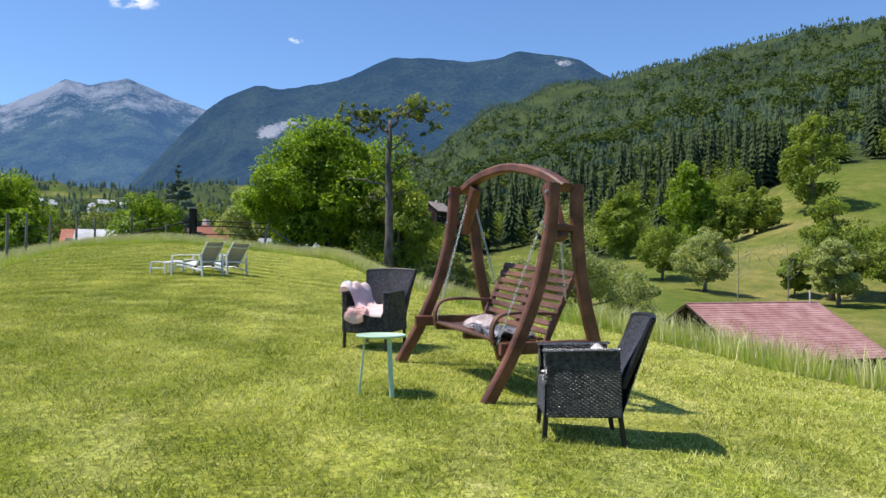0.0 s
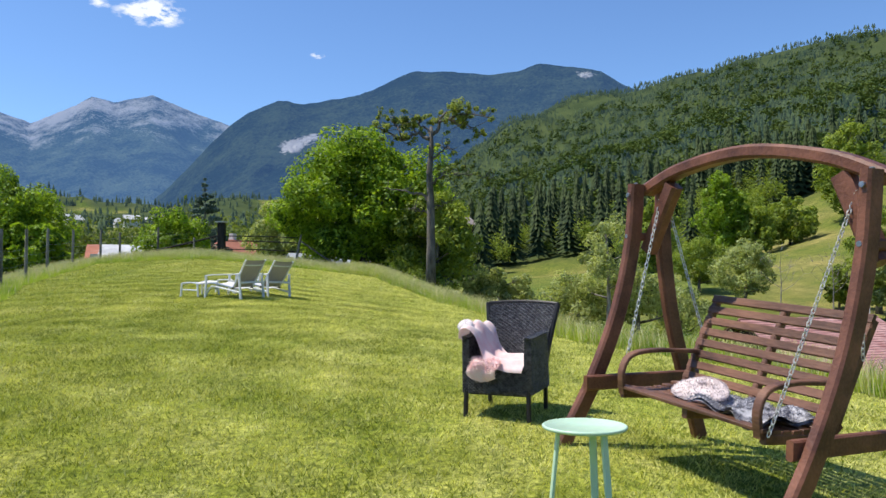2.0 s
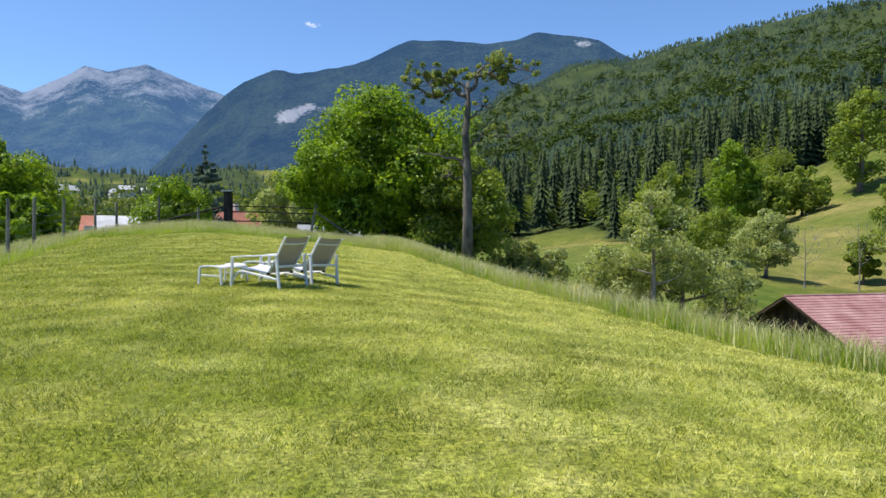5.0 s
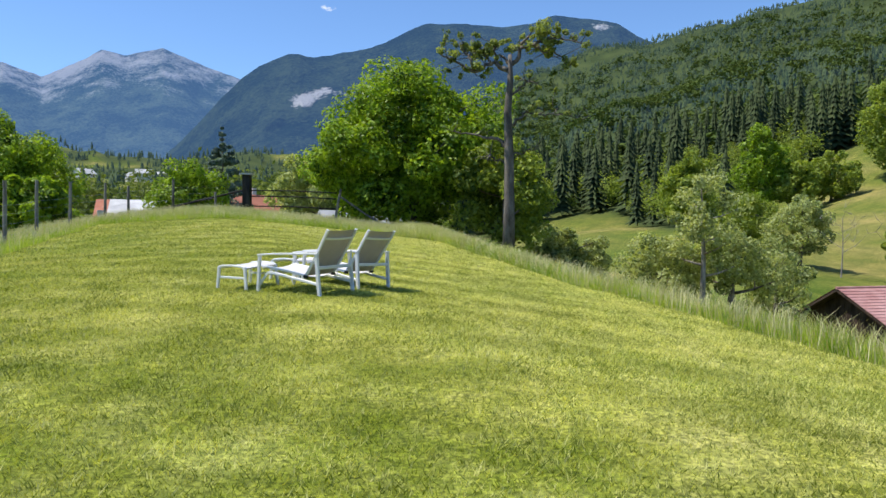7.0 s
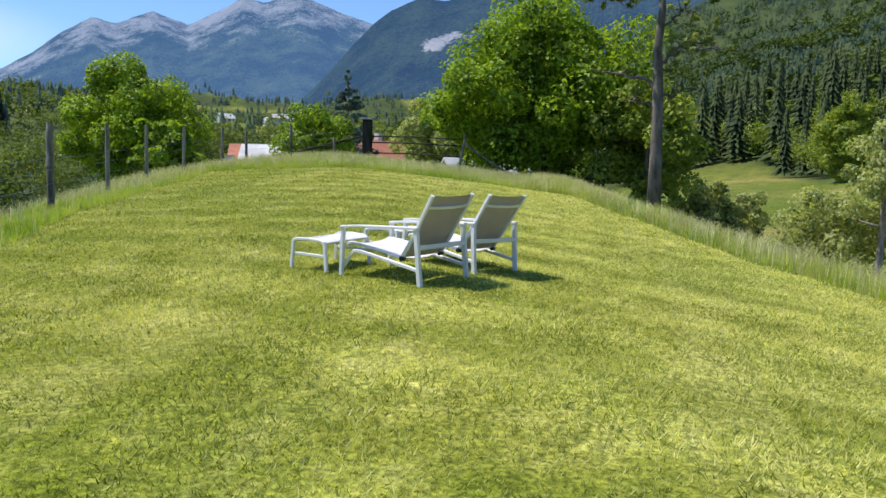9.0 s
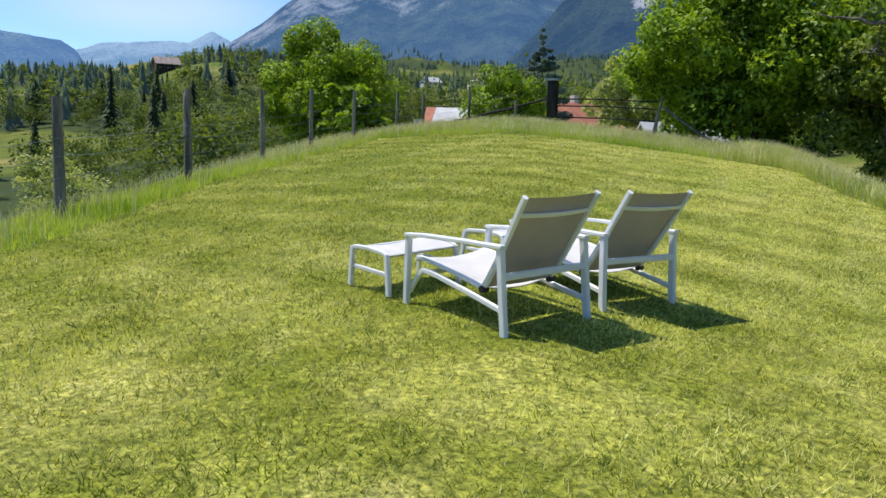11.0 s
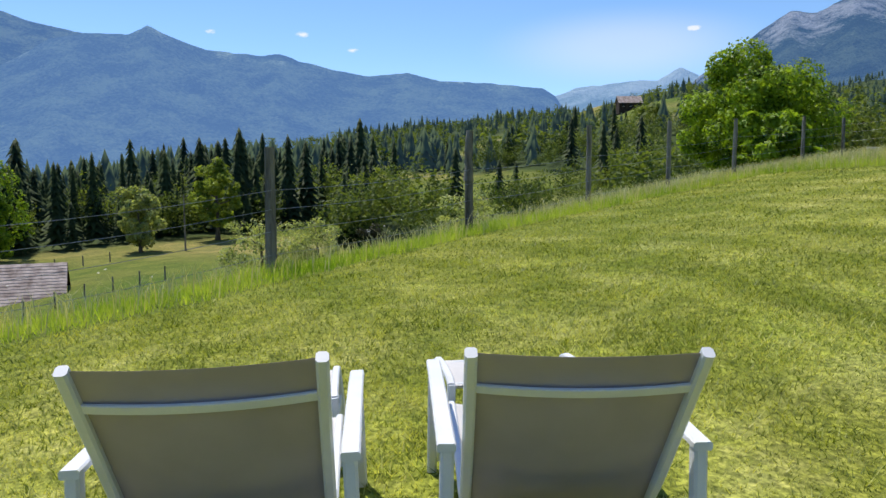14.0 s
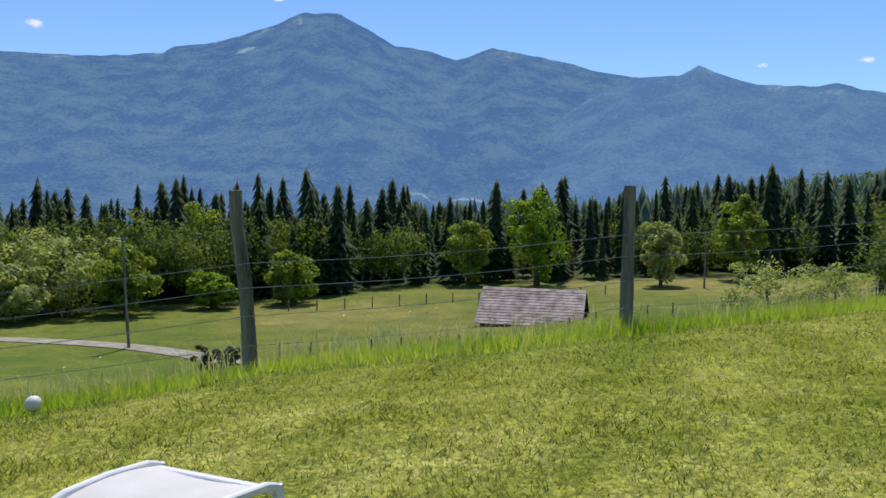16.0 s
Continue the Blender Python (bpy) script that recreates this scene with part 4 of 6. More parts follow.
def place(t_az, dist, ox=1.5, oy=-0.7):
    a = radians(t_az)
    return ox - math.sin(a) * dist, oy + math.cos(a) * dist


for az, dist, h, w, leaf, seed in ((-17.8, 118, 9.2, 8.0, "leaf_grey", 41), (-23.4, 122, 6.5, 4.2, "leaf_mid", 42), (-25.6, 120, 14.5, 8.5, "leaf_mid", 43), (-26.0, 112, 9, 6.0, "leaf_grey", 44),
                                   (-28.8, 120, 11, 9.5, "leaf_mid", 45), (-15.0, 130, 8.5, 8, "leaf_mid", 46), (-32, 118, 10, 9, "leaf_mid", 47)):
    px, py = place(az, dist)
    leafy_tree("orchard_tree", px, py, h, w, 9500, 0.19, leaf, "fruit tree standing on the sunny meadow slope", seed, low=0.16, clumps=34, group="orchard trees")
for az, dist, h, w, leaf, seed in ((-12.4, 175, 16, 11, "leaf_mid", 51), (-16.8, 190, 20, 11, "leaf_bright", 52), (-24.4, 215, 25, 14, "leaf_mid", 53), (-21.0, 200, 11, 13, "leaf_mid", 54), (-18.8, 190, 11, 11, "leaf_mid", 55)):
    px, py = place(az, dist)
    leafy_tree("beech_tree", px, py, h, w, 6500, 0.42, leaf, "tall light green broadleaf tree before the spruces", seed, low=0.05, clumps=44, group="wood edge beeches")
# the hut meadow
for az, dist, h, w, leaf, seed in ((106.9, 100, 6.8, 6.0, "leaf_mid", 61), (112.4, 97, 4.6, 5.2, "leaf_bright", 62), (113.5, 118, 13, 8.5, "leaf_mid", 63), (94.3, 116, 9.5, 7.0, "leaf_mid", 64), (89.4, 116, 14.3, 8.2, "leaf_bright", 65),
                                   (75.6, 122, 12.5, 6.5, "leaf_mid", 66), (121.5, 95, 9.5, 11, "leaf_grey", 67), (118.0, 93, 8.0, 7, "leaf_mid", 68), (124.5, 90, 6.5, 7, "leaf_grey", 69), (80.8, 112, 9.0, 5.5, "leaf_grey", 70)):
    px, py = place(az, dist, -3.2, 21.4)
    leafy_tree("meadow_tree", px, py, h, w, 6500, 0.24, leaf, "leafy tree at the edge of the hut meadow", seed, low=0.05, clumps=40, group="meadow trees")
for az, dist, h, w, leaf, seed in ((73.8, 54, 5.4, 5.6, "leaf_grey", 71), (69.6, 56, 5.0, 4.2, "leaf_grey", 72), (65.4, 58, 4.4, 2.4, "leaf_dark", 73), (58.5, 44, 5.6, 5.2, "leaf_grey", 74), (112.0, 58, 1.8, 3.4, "leaf_dark", 75)):
    px, py = place(az, dist, -3.2, 21.4)
    leafy_tree("field_bush", px, py, h, w, 4500, 0.10, leaf, "low bush on the slope below the fence", seed, low=0.03, clumps=26, group="field bushes", category="bush")


def blue_spruce(x, y, h, w, seed):
    rng = np.random.default_rng(seed)
    ob = thing("blue_spruce", pose(x, y, z_at(x, y)), "bluish conifer with a broad crown near the gate", "tree")
    part("trunk", Geo().tube([(0, 0, -0.2), (0, 0, h * 0.9)], [0.14, 0.03], 8), M["bark"], ob)
    c, r = [], []
    for i in range(70):
        t = rng.uniform(0.05, 0.98)
        a = rng.uniform(0, 6.28)
        q = w / 2 * (1 - t) ** 0.8 * rng.uniform(0.5, 1)
        c.append((q * math.cos(a), q * math.sin(a), h * t))
        r.append(0.10 * h * (1.1 - t))
    v, f = cards(np.array(c), np.array(r), 9000, 0.14, rng, flat=0.5)
    crown = new("crown", mesh_from("crown", v, f, M["needle_blue"]))
    crown.parent = ob


blue_spruce(-26.0, 80.0, 9.5, 6.5, 33)


def old_pear():
    """The tall half-bare tree with a straight trunk and leaf tufts at its limb ends."""
    rng = np.random.default_rng(77)
    x, y = -1.52, 39.5
    ob = thing("pear_tree", pose(x, y, z_at(x, y)), "tall half-bare old tree with a straight grey trunk", "tree")
    g = Geo()
    z0 = 1.19 - z_at(x, y)
    trunk = [(0, 0, -0.2), (0.02, 0, 1.5 + z0), (0.0, 0.0, 3.5 + z0), (-0.06, 0, 5.0 + z0), (0.04, 0, 6.2 + z0), (0.02, 0, 7.2 + z0)]
    g.tube(trunk, [0.27, 0.21, 0.18, 0.15, 0.12, 0.07], 10)
    leaves, spread = [], []
    limbs = [((-0.05, 0, 6.6), (-0.7, 0.2, 6.95), (-1.35, 0.1, 6.6), (-2.0, 0.2, 6.95), (-2.7, 0.1, 7.3), 0.10, 1.0), ((-1.35, 0.1, 6.6), (-1.5, -0.2, 7.0), (-1.7, 0.1, 7.3), (-1.8, 0.2, 7.5), (-1.75, 0.1, 7.7), 0.06, 0.9),
             ((0, 0, 6.8), (-0.2, 0.4, 7.2), (-0.55, 0.3, 7.3), (-0.6, 0.2, 7.6), (-0.7, 0.1, 7.8), 0.06, 0.7), ((0.03, 0, 6.8), (0.35, 0.2, 7.1), (0.45, 0.1, 7.6), (0.9, 0, 7.9), (1.5, 0.1, 8.0), 0.10, 1.0),
             ((0.45, 0.1, 7.5), (0.9, -0.2, 7.5), (1.5, -0.1, 7.75), (2.1, 0.1, 7.8), (2.85, 0.1, 7.6), 0.07, 1.2), ((0.9, -0.2, 7.5), (1.3, 0.1, 7.3), (1.7, 0.3, 7.35), (2.1, 0.4, 7.1), (2.4, 0.4, 6.9), 0.05, 1.0),
             ((0.05, 0, 5.6), (0.4, 0.2, 5.9), (0.6, 0.2, 6.15), (0.85, 0.1, 6.2), (1.1, 0.1, 6.1), 0.05, 0.5), ((0.0, 0, 4.5), (0.35, 0, 4.75), (0.7, 0.1, 5.05), (1.15, 0, 5.0), (1.65, 0, 5.15), 0.07, 0.9),
             ((0.7, 0.1, 5.05), (1.3, -0.3, 4.8), (1.9, -0.2, 4.95), (2.5, -0.1, 4.8), (3.0, -0.1, 4.85), 0.035, 0.35), ((0, 0, 3.6), (-0.45, 0.1, 3.95), (-0.95, 0.1, 4.05), (-1.5, 0.2, 4.2), (-2.1, 0.1, 4.3), 0.085, 0.12),
             ((0, 0, 3.0), (-0.25, 0.2, 3.2), (-0.5, 0.2, 3.2), (-0.7, 0.1, 3.4), (-0.85, 0.1, 3.3), 0.04, 0.1), ((0, 0, 3.2), (0.3, 0.2, 3.5), (0.5, 0.3, 3.4), (0.8, 0.3, 3.6), (1.05, 0.2, 3.5), 0.04, 0.3),
             ((-0.7, 0.2, 6.95), (-0.9, 0.5, 7.2), (-1.0, 0.5, 7.4), (-1.2, 0.6, 7.45), (-1.3, 0.6, 7.6), 0.04, 0.6)]
    up = np.array([0, 0, z0])
    for *knots, r, leafy in limbs:
        line = arc([np.array(k) + up for k in knots], 4)
        line = [p + rng.normal(size=3) * (0.035 if 0 < i < len(line) - 1 else 0) for i, p in enumerate(line)]
        g.tube(line, [r * (1 - 0.78 * i / (len(line) - 1)) for i in range(len(line))], 7)
        for k in range(int(9 + 10 * leafy)):
            i = rng.integers(len(line) // 3, len(line))
            d = rng.normal(size=3) * np.array([0.30, 0.30, 0.24]) + np.array([0, 0, 0.08])
            p1, p2 = line[i] + d * 0.55 + rng.normal(size=3) * 0.05, line[i] + d
            g.tube([line[i], p1, p2], [0.022, 0.014, 0.006], 4)
            if rng.uniform() < min(1.0, leafy):
                leaves += [p1 * 0.4 + p2 * 0.6, p2]
                spread += [rng.uniform(0.06, 0.14), rng.uniform(0.08, 0.2)]
    part("trunk", g, M["bark"], ob, smooth_shade=True)
    v, f = cards(np.array(leaves), np.array(spread), 9000, 0.062, rng)
    crown = new("crown", mesh_from("crown", v, f, M["leaf_pear"]))
    crown.parent = ob


old_pear()


def bare_tree(x, y, h, seed):
    rng = np.random.default_rng(seed)
    ob = thing("bare_tree", pose(x, y, z_at(x, y)), "leafless dead tree with thin branches on the meadow", "tree", "dead meadow trees")
    g, ends = skeleton(rng, h, h * 0.7, 0.10, limbs=8, first=0.4, bend=0.6)
    for e in ends:
        for k in range(3):
            g.tube([e, e + rng.normal(size=3) * 0.5 + np.array([0, 0, 0.4])], [0.02, 0.008], 4)
    part("trunk", g, M["bark_dead"], ob)


for az, dist, h, seed in ((-19.9, 112, 8.0, 81), (-23.0, 114, 8.5, 82)):
    px, py = place(az, dist)
    bare_tree(px, py, h, seed)


# ---- barn, hut and village ----
def roof_rows(ob, length, run, drop, rows, mat, thick=0.07, sides=(-1, 1), name="roof_strip"):
    """Overlapping rows of roofing, each a strip of its own, ridge along local x."""
    first = None
    for side in sides:
        for i in range(rows):
            t0, t1 = i / rows, (i + 1) / rows
            y0, y1 = side * run * t0, side * run * (t1 + 0.02)
            z0, z1 = -drop * t0, -drop * (t1 + 0.02)
            g = Geo()
            nseg = 22

            def wave(u, k):
                return 0.02 * math.sin(u * nseg * 3.1)
            top = [(length * (u / nseg - 0.5), y0, z0 + 0.02 + wave(u / nseg, 0)) for u in range(nseg + 1)]
            low = [(length * (u / nseg - 0.5), y1, z1 + thick + wave(u / nseg, 0)) for u in range(nseg + 1)]
            und = [(length * (u / nseg - 0.5), y1, z1 - 0.01) for u in range(nseg + 1)]
            m = nseg + 1
            f = [(j, j + 1, m + j + 1, m + j) for j in range(nseg)] + [(m + j, m + j + 1, 2 * m + j + 1, 2 * m + j) for j in range(nseg)]
            g.add(top + low + und, f if side < 0 else [q[::-1] for q in f])
            part(name, g, mat, ob)


def barn():
    # one gable faces the knoll, the ridge runs away to the north-east
    ob = thing("barn", pose(25.2, 61.25, -1.67, 0, 0, 20.0), "low wooden barn with a faded red tiled roof", "barn")
    L, run, drop = 12.6, 7.0, 3.6
    ground = z_at(25.2, 61.25) + 1.67
    roof = part("roof", Geo().add([(-L / 2, -run, -drop - 0.04), (L / 2, -run, -drop - 0.04), (L / 2, 0, -0.04), (-L / 2, 0, -0.04), (-L / 2, run, -drop - 0.04), (L / 2, run, -drop - 0.04),
                                   (-L / 2, -run, -drop - 0.16), (L / 2, -run, -drop - 0.16), (L / 2, 0, -0.18), (-L / 2, 0, -0.18), (-L / 2, run, -drop - 0.16), (L / 2, run, -drop - 0.16)],
                                  [(0, 1, 2, 3), (3, 2, 5, 4), (6, 9, 8, 7), (9, 10, 11, 8), (0, 6, 7, 1), (4, 5, 11, 10), (0, 3, 9, 6), (3, 4, 10, 9), (1, 7, 8, 2), (2, 8, 11, 5)]), M["board"], ob, "faded red tiled roof")
    roof_rows(roof, L, run, drop, 24, M["red_roof"])
    part("ridge_cap", Geo().tube([(-L / 2, 0, 0.03), (L / 2, 0, 0.03)], 0.09, 8), M["red_roof"], ob)
    zb = ground - 1.5
    a, b = L / 2 - 0.7, run - 0.8
    for sx in (-1, 1):
        gable = Geo().add([(sx * a, -b, zb), (sx * a, b, zb), (sx * a, b, -drop * b / run - 0.2), (sx * a, 0, -0.2), (sx * a, -b, -drop * b / run - 0.2),
                           (sx * (a - 0.12), -b, zb), (sx * (a - 0.12), b, zb), (sx * (a - 0.12), b, -drop * b / run - 0.2), (sx * (a - 0.12), 0, -0.2), (sx * (a - 0.12), -b, -drop * b / run - 0.2)],
                          [(0, 1, 2, 3, 4), (9, 8, 7, 6, 5), (0, 5, 6, 1), (1, 6, 7, 2), (4, 9, 5, 0)])
        wall = part("gable_wall", gable, M["board"], ob)
        for k in range(22):
            yy = -b + (k + 0.5) * 2 * b / 22
            part("board", Geo().box(sx * (a + 0.015) - 0.015, sx * (a + 0.015) + 0.015, yy - b / 24, yy + b / 24, zb, -drop * abs(yy) / run - 0.35), M["board"], wall)
    for sy in (-1, 1):
        part("side_wall", Geo().box(-a, a, sy * b - 0.06, sy * b + 0.06, zb, -drop * b / run - 0.15), M["board"], ob)
    part("flue", Geo().tube([(L / 2 - 0.9, -0.1, -0.1), (L / 2 - 0.9, -0.1, 1.0)], 0.06, 8), M["plaster"], ob, "thin pale metal flue")


barn()


def hut():
    ob = thing("hay_hut", pose(-83.0, 22.0, -6.15, 0, 0, 81.3), "small wooden hay hut with weathered shingle roof", "hut")
    L, run, drop = 10.4, 4.2, 3.1
    roof = part("roof", Geo().add([(-L / 2, -run, -drop - 0.04), (L / 2, -run, -drop - 0.04), (L / 2, 0, -0.04), (-L / 2, 0, -0.04), (-L / 2, run, -drop - 0.04), (L / 2, run, -drop - 0.04)],
                                  [(0, 1, 2, 3), (3, 2, 5, 4)]), M["board"], ob, "weathered grey-red shingle roof")
    roof_rows(roof, L, run, drop, 13, M["shingle"])
    zb = z_at(-83.0, 22.0) + 6.15 - 0.8
    a, b = L / 2 - 0.5, run - 0.7
    for sx in (-1, 1):
        part("gable_wall", Geo().add([(sx * a, -b, zb), (sx * a, b, zb), (sx * a, b, -drop * b / run - 0.15), (sx * a, 0, -0.15), (sx * a, -b, -drop * b / run - 0.15),
                                      (sx * (a - .1), -b, zb), (sx * (a - .1), b, zb), (sx * (a - .1), b, -drop * b / run - 0.15), (sx * (a - .1), 0, -0.15), (sx * (a - .1), -b, -drop * b / run - 0.15)],
                                     [(0, 1, 2, 3, 4), (9, 8, 7, 6, 5), (0, 5, 6, 1)]), M["board"], ob)
    for sy in (-1, 1):
        part("side_wall", Geo().box(-a, a, sy * b - 0.05, sy * b + 0.05, zb, -drop * b / run - 0.1), M["board"], ob)


hut()


def house(x, y, turn, L, W, wall_h, roof_h, roof_mat, label, wall_mat="plaster", lift=0.0, name="house"):
    ob = thing(name, pose(x, y, z_at(x, y) - 0.3 + lift, 0, 0, turn), label, "house")
    a, b = L / 2, W / 2
    part("wall", Geo().add([(-a, -b, -2), (a, -b, -2), (a, b, -2), (-a, b, -2), (-a, -b, wall_h), (a, -b, wall_h), (a, b, wall_h), (-a, b, wall_h), (-a, 0, wall_h + roof_h), (a, 0, wall_h + roof_h)],
                           [(0, 1, 5, 4), (2, 3, 7, 6), (1, 2, 6, 9, 5), (3, 0, 4, 8, 7)]), M[wall_mat], ob)
    e, o = 0.7, 0.5
    k = roof_h / b
    z0, z1 = wall_h - e * k, wall_h + roof_h + 0.02
    for s in (-1, 1):
        g = Geo().add([(-a - o, s * (b + e), z0), (a + o, s * (b + e), z0), (a + o, 0, z1), (-a - o, 0, z1), (-a - o, s * (b + e), z0 + .18), (a + o, s * (b + e), z0 + .18), (a + o, 0, z1 + .18), (-a - o, 0, z1 + .18)],
                      [(0, 3, 2, 1), (4, 5, 6, 7), (0, 1, 5, 4), (1, 2, 6, 5), (3, 0, 4, 7)])
        part("roof", g, M[roof_mat], ob)
    for s in (-1, 1):
        for i in range(max(2, int(L // 3))):
            xx = -a + (i + 0.5) * L / max(2, int(L // 3))
            w = part("window", Geo().box(xx - 0.5, xx + 0.5, s * b - 0.03, s * b + 0.03, wall_h - 1.9, wall_h - 0.6), M["glass"], ob)
            part("sill", Geo().box(xx - 0.62, xx + 0.62, s * b - 0.07, s * b + 0.07, wall_h - 2.0, wall_h - 1.9), M["plaster"], w)
    part("chimney", Geo().box(a * 0.3, a * 0.3 + 0.6, 0.2, 0.8, wall_h + roof_h * 0.4, wall_h + roof_h + 0.9), M["plaster"], ob)
    return ob


px, py = place(22.6, 104)
house(px, py, 20, 8.5, 7, 2.6, 1.5, "sheet_roof", "long low house with a pale sheet-metal roof", lift=0.2)
px, py = place(23.6, 118)
house(px, py, 20, 9, 8, 3.5, 2.4, "tile_orange", "village house with an orange tiled roof", lift=-0.8)
px, py = place(29.4, 90)
house(px, py, 35, 4.5, 4, 2.2, 1.4, "tile_orange", "small house with an orange roof behind the fence", lift=-0.8)
px, py = place(26.2, 76)
house(px, py, 15, 3.2, 3.4, 1.9, 1.1, "sheet_roof", "grey wooden garden shed with a pale roof", "post", lift=-0.4, name="garden_shed")
px, py = place(11.4, 66)
house(px, py, 40, 4.2, 3.2, 1.2, 1.5, "sheet_roof", "low shed with a pale boarded roof", "board", lift=-0.7, name="shed")
px, py = place(8.8, 74)
house(px, py, 0, 4.5, 3.6, 1.3, 1.4, "shingle", "low dark shed under the trees", "board", lift=-0.8, name="shed")
px, py = place(17.3, 92)
house(px, py, 70, 8, 7, 3.0, 2.3, "tile_orange", "house half hidden behind garden bushes", lift=-1.6)
px, py = place(1.0, 250)
house(px, py, 60, 9, 7, 4.0, 2.6, "shingle", "dark chalet among trees on the hillside", "board", lift=11)
px, py = place(44.2, 420)
house(px, py, 60, 11, 8, 3.5, 3, "shingle", "large dark farmhouse on the meadow ridge", "board", lift=0.5)


def village_box(az, dist, h):
    px, py = place(az, dist)
    house(px, py, az * 9 % 90, 11, 9, h, 3, "sheet_roof", "distant white village house on the wooded slope", lift=2)


for az, dist, h in ((21.0, 800, 6), (22.3, 760, 5), (20.2, 820, 5), (23.4, 640, 5), (27.0, 560, 5), (24.0, 660, 4)):
    village_box(az, dist, h)


# ---- garden furniture ----
def fur_on(fn, count, length, rng, drop=0.4):
    """Fine hairs standing on a surface fn(u, v)."""
    V = []
    for k in range(count):
        u, v = rng.uniform(0.0, 1.0), rng.uniform(0.0, 1.0)
        p = np.array(fn(u, v))
        du = np.array(fn(min(1, u + 0.02), v)) - np.array(fn(max(0, u - 0.02), v))
        dv = np.array(fn(u, min(1, v + 0.02))) - np.array(fn(u, max(0, v - 0.02)))
        n = np.cross(du, dv)
        n /= np.linalg.norm(n) + 1e-9
        if n[2] < -0.2:
            n = -n
        d = n + rng.normal(size=3) * 0.55 + np.array([0, 0, -drop])
        d /= np.linalg.norm(d)
        s = np.cross(d, rng.normal(size=3))
        s /= np.linalg.norm(s) + 1e-9
        L = length * rng.uniform(0.5, 1.2)
        V += [p - s * 0.003, p + s * 0.003, p + d * L]
    return V


def soft_part(name, fn, nu, nv, mat, parent, label="", hairs=0, length=0.04, seed=1, thick=0.02):
    g = Geo().grid(fn, nu, nv)
    if thick:
        g.grid(lambda u, v: np.array(fn(u, v)) - np.array([0, 0, thick]), nu, nv)
    if hairs:
        V = fur_on(fn, hairs, length, np.random.default_rng(seed))
        g.add(V, [(3 * i, 3 * i + 1, 3 * i + 2) for i in range(hairs)])
    return part(name, g, mat, parent, label, True)


def lounger(m, group):
    ob = thing("sun_lounger", m, "white metal garden recliner with taupe mesh sling", "lounger", group)
    hw = 0.37
    for s in (-1, 1):
        part("back_leg", Geo().sweep([(s * hw, -0.02, 0), (s * hw, 0.0, 0.2), (s * (hw - 0.003), 0.03, 0.56)], 0.04, 0.055), M["white_metal"], ob)
        part("front_leg", Geo().sweep([(s * hw, 1.03, 0), (s * hw, 0.99, 0.53)], 0.04, 0.05), M["white_metal"], ob)
        part("armrest", Geo().sweep([(s * hw, 0.0, 0.572), (s * hw, 0.35, 0.568), (s * hw, 0.8, 0.556), (s * hw, 1.01, 0.540)], 0.055, 0.026, (1, 0, 0)), M["white_metal"], ob)
        part("lower_rail", Geo().sweep(arc([(s * (hw - 0.03), 1.02, 0.13), (s * (hw - 0.03), 0.90, 0.27), (s * (hw - 0.03), 0.80, 0.30), (s * (hw - 0.03), 0.4, 0.235), (s * (hw - 0.02), 0.0, 0.165)], 5), 0.028, 0.036), M["white_metal"], ob)
        part("seat_rail", Geo().sweep(arc([(s * 0.295, 1.0, 0.355), (s * 0.295, 0.93, 0.375), (s * 0.295, 0.6, 0.33), (s * 0.295, 0.27, 0.27)], 6), 0.028, 0.03), M["white_metal"], ob)
        part("back_rail", Geo().sweep(arc([(s * 0.295, 0.27, 0.27), (s * 0.300, 0.16, 0.42), (s * 0.308, 0.01, 0.66), (s * 0.317, -0.128, 0.884)], 6), 0.034, 0.038), M["white_metal"], ob)
        for y in (-0.02, 1.03):
            part("foot_cap", Geo().tube([(s * hw, y, -0.012), (s * hw, y, 0.01)], 0.02, 8), M["rubber"], ob)
        part("hinge", Geo().tube([(s * 0.275, 0.26, 0.265), (s * 0.325, 0.26, 0.265)], 0.024, 12), M["rubber"], ob, "black plastic hinge")
    part("back_crossbar", Geo().sweep([(-hw, 0.01, 0.385), (hw, 0.01, 0.385)], 0.03, 0.045, (0, 1, 0)), M["white_metal"], ob)
    part("front_crossbar", Geo().sweep([(-0.3, 0.83, 0.29), (0.3, 0.83, 0.29)], 0.03, 0.03, (0, 1, 0)), M["white_metal"], ob)

    def back(u, v):
        y = 0.26 + (-0.122 - 0.26) * v
        z = 0.275 + (0.880 - 0.275) * v
        sag = 0.045 * math.sin(math.pi * u) * math.sin(math.pi * min(1, v + 0.12)) ** 0.5
        lift = 0.012 * (2 * u - 1) ** 2 * v - 0.012 * v
        return ((u - 0.5) * (0.575 + 0.04 * v), y - sag, z + lift)
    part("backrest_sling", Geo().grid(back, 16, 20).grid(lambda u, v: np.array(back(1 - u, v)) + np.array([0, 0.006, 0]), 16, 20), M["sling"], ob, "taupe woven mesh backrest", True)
    part("head_strap", Geo().sweep([np.array(back(u, 0.815)) + np.array([0, -0.012, 0]) for u in np.linspace(0.0, 1.0, 14)], 0.03, 0.012, (0, 0.45, -0.9)), M["white_metal"], ob, "pale cross strap")

    p = arc([(0, 0.27, 0.275), (0, 0.6, 0.335), (0, 0.93, 0.382), (0, 1.0, 0.36)], 8)

    def seat(u, v):
        k = v * (len(p) - 1)
        q = p[int(k)] + (p[min(len(p) - 1, int(k) + 1)] - p[int(k)]) * (k - int(k))
        return ((u - 0.5) * 0.575, q[1], q[2] - 0.03 * math.sin(math.pi * u))
